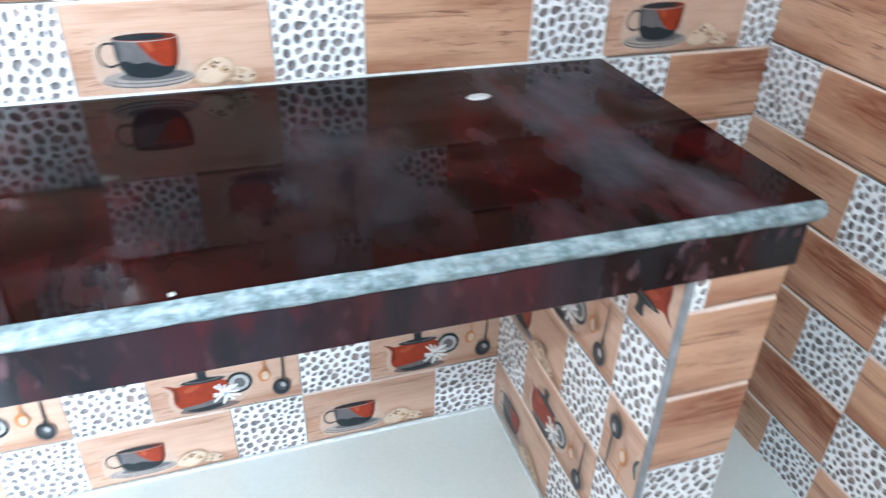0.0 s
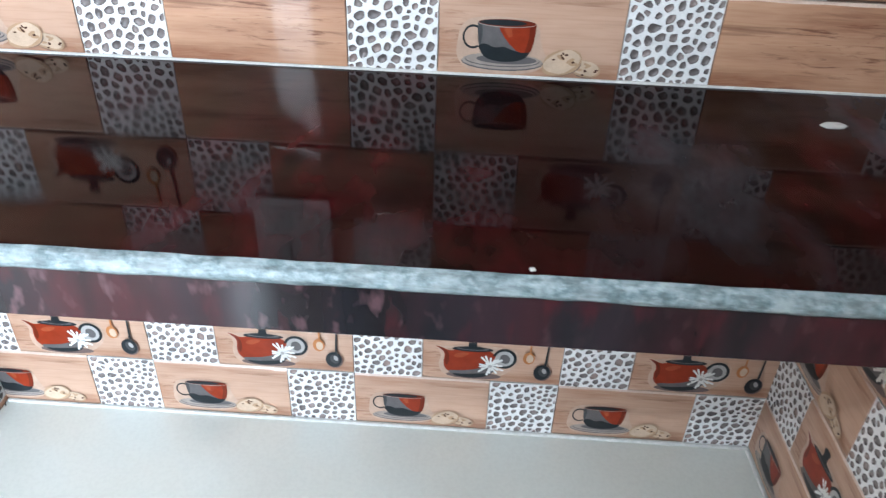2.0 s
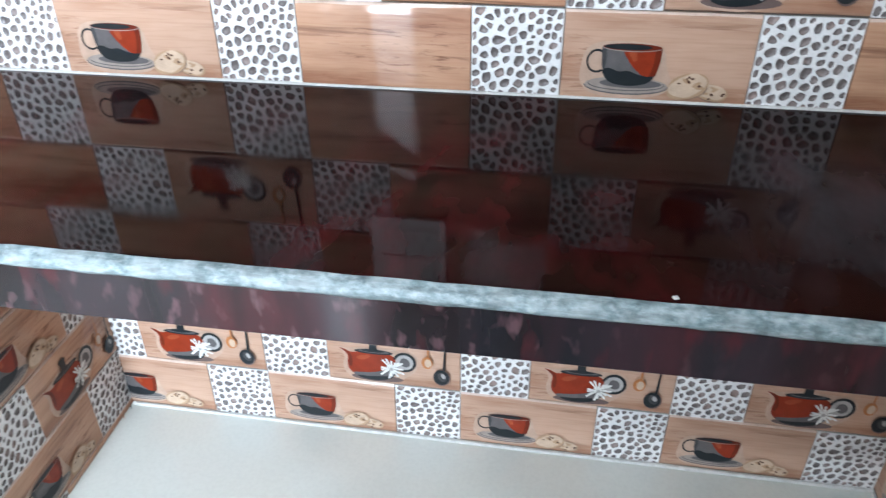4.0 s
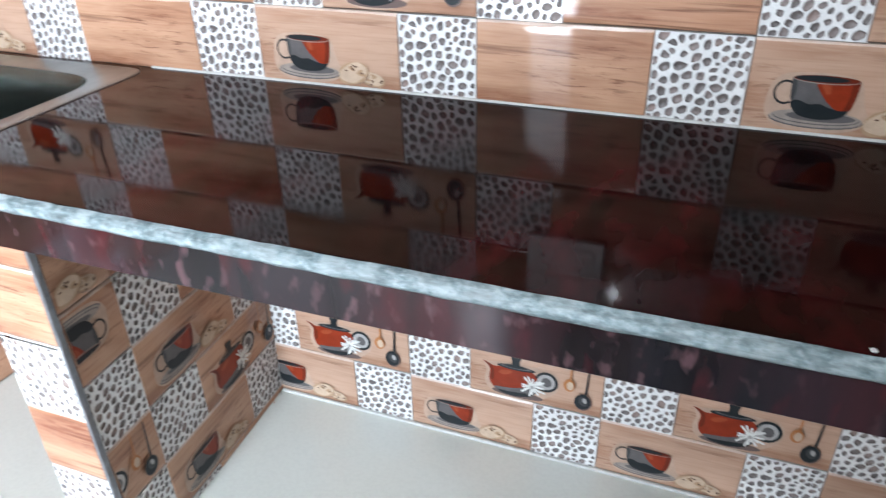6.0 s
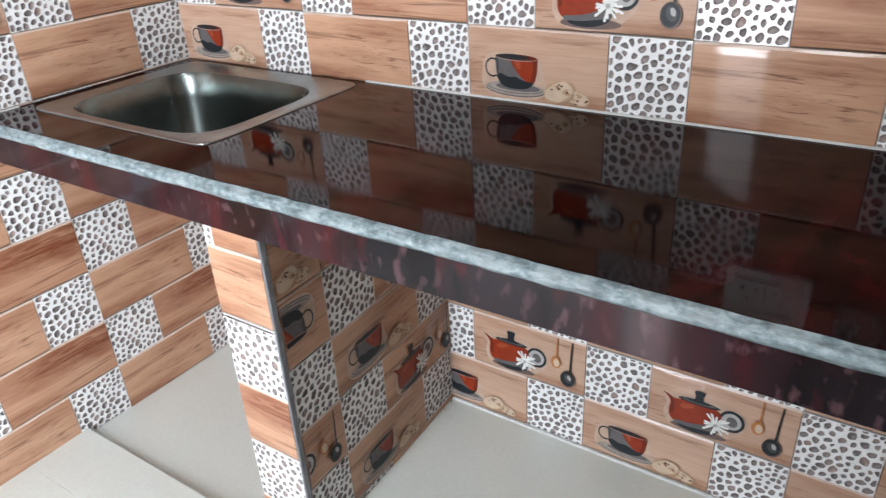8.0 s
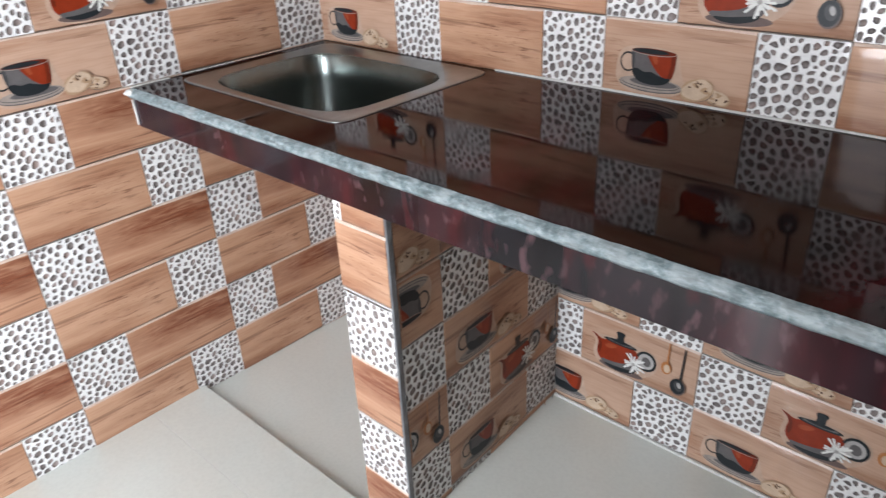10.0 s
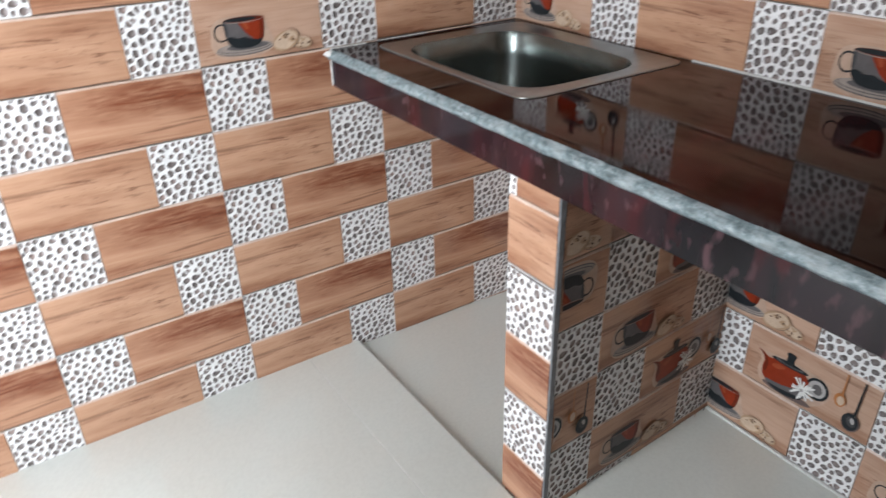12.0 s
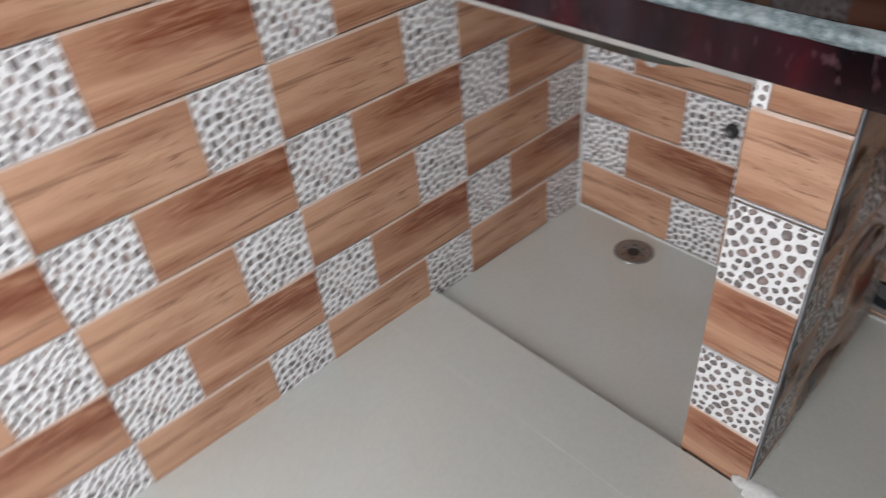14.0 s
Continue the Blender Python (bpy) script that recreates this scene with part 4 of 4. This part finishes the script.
GLOW = Nodes("bulb_glow")
GLOW.b.inputs["Emission Color"].default_value = (0.95, 1.0, 1.0, 1)
GLOW.b.inputs["Emission Strength"].default_value = 2600.0
GLOW = GLOW.done((0.9, 0.9, 0.9), 0.3)
bm = bmesh.new()
lathe(bm, [(0.012, 0.0), (0.014, 0.010), (0.022, 0.026), (0.024, 0.040), (0.019, 0.054), (0.007, 0.061)], 24)
glass = finish("glass", bm, GLOW, smooth=True)
glass.matrix_world = pose(BULB[0], SOUTH + 0.05, BULB[2] + 0.08, -90, 0, 0)
m = glass.matrix_world.copy()
glass.parent = bulb
glass.matrix_parent_inverse = bulb.matrix_world.inverted()
glass.matrix_basis = m

# ---------------------------------------------------------------- tiles on the walls, last
plain = lambda k, p: False
always = lambda k, p: True
# above the worktop, and right of its free end
tile_face(wall_north, (0, 0, 0), (1, 0, 0), 0.0, EAST, COUNTER - 0.003, TILED, 0.853, lambda k, p: p == 0 and k % 2 == 0)
tile_face(wall_north, (0, 0, 0), (1, 0, 0), PIER_B[1], EAST, FRONT_FLOOR - 0.003, 0.853, 0.853 - 6 * ROW, plain)
# bay under the worktop, and the sink bay
tile_face(wall_north, (1.187, 0, 0), (1, 0, 0), PIER_A_BACK - 1.187, PIER_B[0] - 1.187, BAY - 0.003, 0.81, 0.016, always)
tile_face(wall_north, (0, 0, 0), (1, 0, 0), 0.0, PIER_A[0], -0.048, 0.81, -0.045, plain)
# side walls
tile_face(wall_west, (0, 0, 0), (0, 1, 0), SOUTH, 0.0, -0.048, TILED, 0.86 - 6 * ROW, lambda k, p: p == 3 and k % 2 == 0)
tile_face(wall_east, (EAST, 0, 0), (0, -1, 0), 0.0, -SOUTH, FRONT_FLOOR - 0.003, TILED, 0.86 - 6 * ROW, plain)
# west pier, side facing the long bay: cup and pot rows, with two cut cup tiles at the front above them, one upside down
skew = Vector((PIER_A_BACK - PIER_A[1], -PIER_A[2], 0)).normalized()
FOLD, LINE = 0.132, 0.030     # where the upright joint stands behind the front edge, and the lowest row's lower edge
at_fold = Vector((PIER_A[1], PIER_A[2], 0)) + skew * FOLD
reach_back = -PIER_A[2] / skew.y - FOLD
tile_face(pier_a, at_fold, skew, -FOLD + 0.010, reach_back, BAY - 0.003, LINE + 3 * ROW, LINE, always)
tile_face(pier_a, at_fold, skew, 0.0, reach_back, LINE + 3 * ROW, 0.81, LINE, always)
side = Matrix((skew, (0, 0, 1), skew.cross(Vector((0, 0, 1))))).transposed().to_4x4()
for low, upset in ((LINE + 3 * ROW, True), (LINE + 4 * ROW, False)):
    LAID.append((pier_a, "wood", True, (0.30 - FOLD + 0.010, 0.30, 0.0, ROW), Matrix.Translation(at_fold - skew * 0.30 + Vector((0, 0, low))) @ side, True, upset))
tile_face(pier_a, (PIER_A[0], 0, 0), (0, -1, 0), 0.0, -PIER_A[2] - 0.004, -0.048, 0.81, -0.045, plain)
tile_face(pier_b, (PIER_B[0], 0, 0), (0, -1, 0), 0.0, 0.45, BAY - 0.003, 0.81, 0.016, always)
# its front column: cut pot tiles laid upside down, every other row
for r in range(5):
    low, wide = 0.016 + r * ROW, -PIER_B[2] - 0.460
    if r in (2, 4):
        a = 0.0 if r == 2 else 0.160
        at = Matrix.Translation((PIER_B[0], -0.45 + a, low)) @ Matrix(((0, -1, 0), (0, 0, 1), (-1, 0, 0))).transposed().to_4x4()
        LAID.append((pier_b, "wood", False, (a, a + wide, 0.0, ROW), at, True, True))
    else:
        tile_face(pier_b, (PIER_B[0], 0, 0), (0, -1, 0), 0.45, 0.45 + wide, max(low, BAY - 0.003), low + ROW, 0.016, always)
tile_face(pier_b, (PIER_B[1], 0, 0), (0, 1, 0), PIER_B[2] + 0.004, 0.0, FRONT_FLOOR - 0.003, 0.81, -0.04, plain)


def pier_front(parent, x0, x1, y, bead, lines, kinds):
    """The tiles of a pier's front, and the grout bead up the corner beside the long bay (bead: 1 east, -1 west)."""
    bm = bmesh.new()
    c = x1 if bead > 0 else x0
    ring = [(c + 0.0010 * bead, y + 0.0095), (c + 0.0010 * bead, y - 0.0040), (c + 0.0032 * bead, y - 0.0040), (c + 0.0044 * bead, y - 0.0022), (c + 0.0044 * bead, y + 0.0095)]
    rng = random.Random(17)
    rows_ = []
    for i in range(27):
        e = rng.uniform(-0.0007, 0.0007)
        rows_.append([bm.verts.new((px + (e if k in (2, 3) else 0), py, -0.014 + 0.776 * i / 26)) for k, (px, py) in enumerate(ring)])
    for a, b in zip(rows_, rows_[1:]):
        for k in range(4):
            bm.faces.new((a[k], a[k + 1], b[k + 1], b[k]))
    bm.faces.new(rows_[-1])
    bmesh.ops.recalc_face_normals(bm, faces=bm.faces)
    part("corner_bead", bm, GREY_GROUT, parent, "rough grey grout filling the tile corner")
    turn = Matrix(((1, 0, 0), (0, 0, 1), (0, -1, 0))).transposed().to_4x4()
    x0, x1 = x0 + (-0.0045 if bead > 0 else -0.0006), x1 + (0.0045 if bead < 0 else 0.0006)
    for z0, z1, kind in zip(lines, lines[1:], kinds):
        if kind == "strip":
            LAID.append((parent, "pebble", True, (0.128, 0.15, 0.0, z1 - z0), Matrix.Translation((x0 - 0.128, y, z0)) @ turn, False, False))
            LAID.append((parent, "wood", True, (0.022, x1 - x0, 0.0, z1 - z0), Matrix.Translation((x0, y, z0)) @ turn, False, False))
        else:
            a = 0.0 if kind == "pebble" else 0.08
            h = z1 - z0
            LAID.append((parent, kind, kind == "wood" and z0 > 0.5, (a, a + x1 - x0, ROW - h if z0 < 0.01 else 0.0, ROW if z0 < 0.01 else h), Matrix.Translation((x0 - a, y, z0 - (ROW - h if z0 < 0.01 else 0.0))) @ turn, False, False))


pier_front(pier_a, *PIER_A, 1, [-0.016, 0.116, 0.270, 0.420, 0.577, 0.722, 0.81], ["wood", "pebble", "wood", "pebble", "wood", "strip"])
pier_front(pier_b, *PIER_B, -1, [-0.016, 0.108, 0.258, 0.408, 0.558, 0.711, 0.81], ["pebble", "wood", "pebble", "wood", "wood", "strip"])
set_pieces()
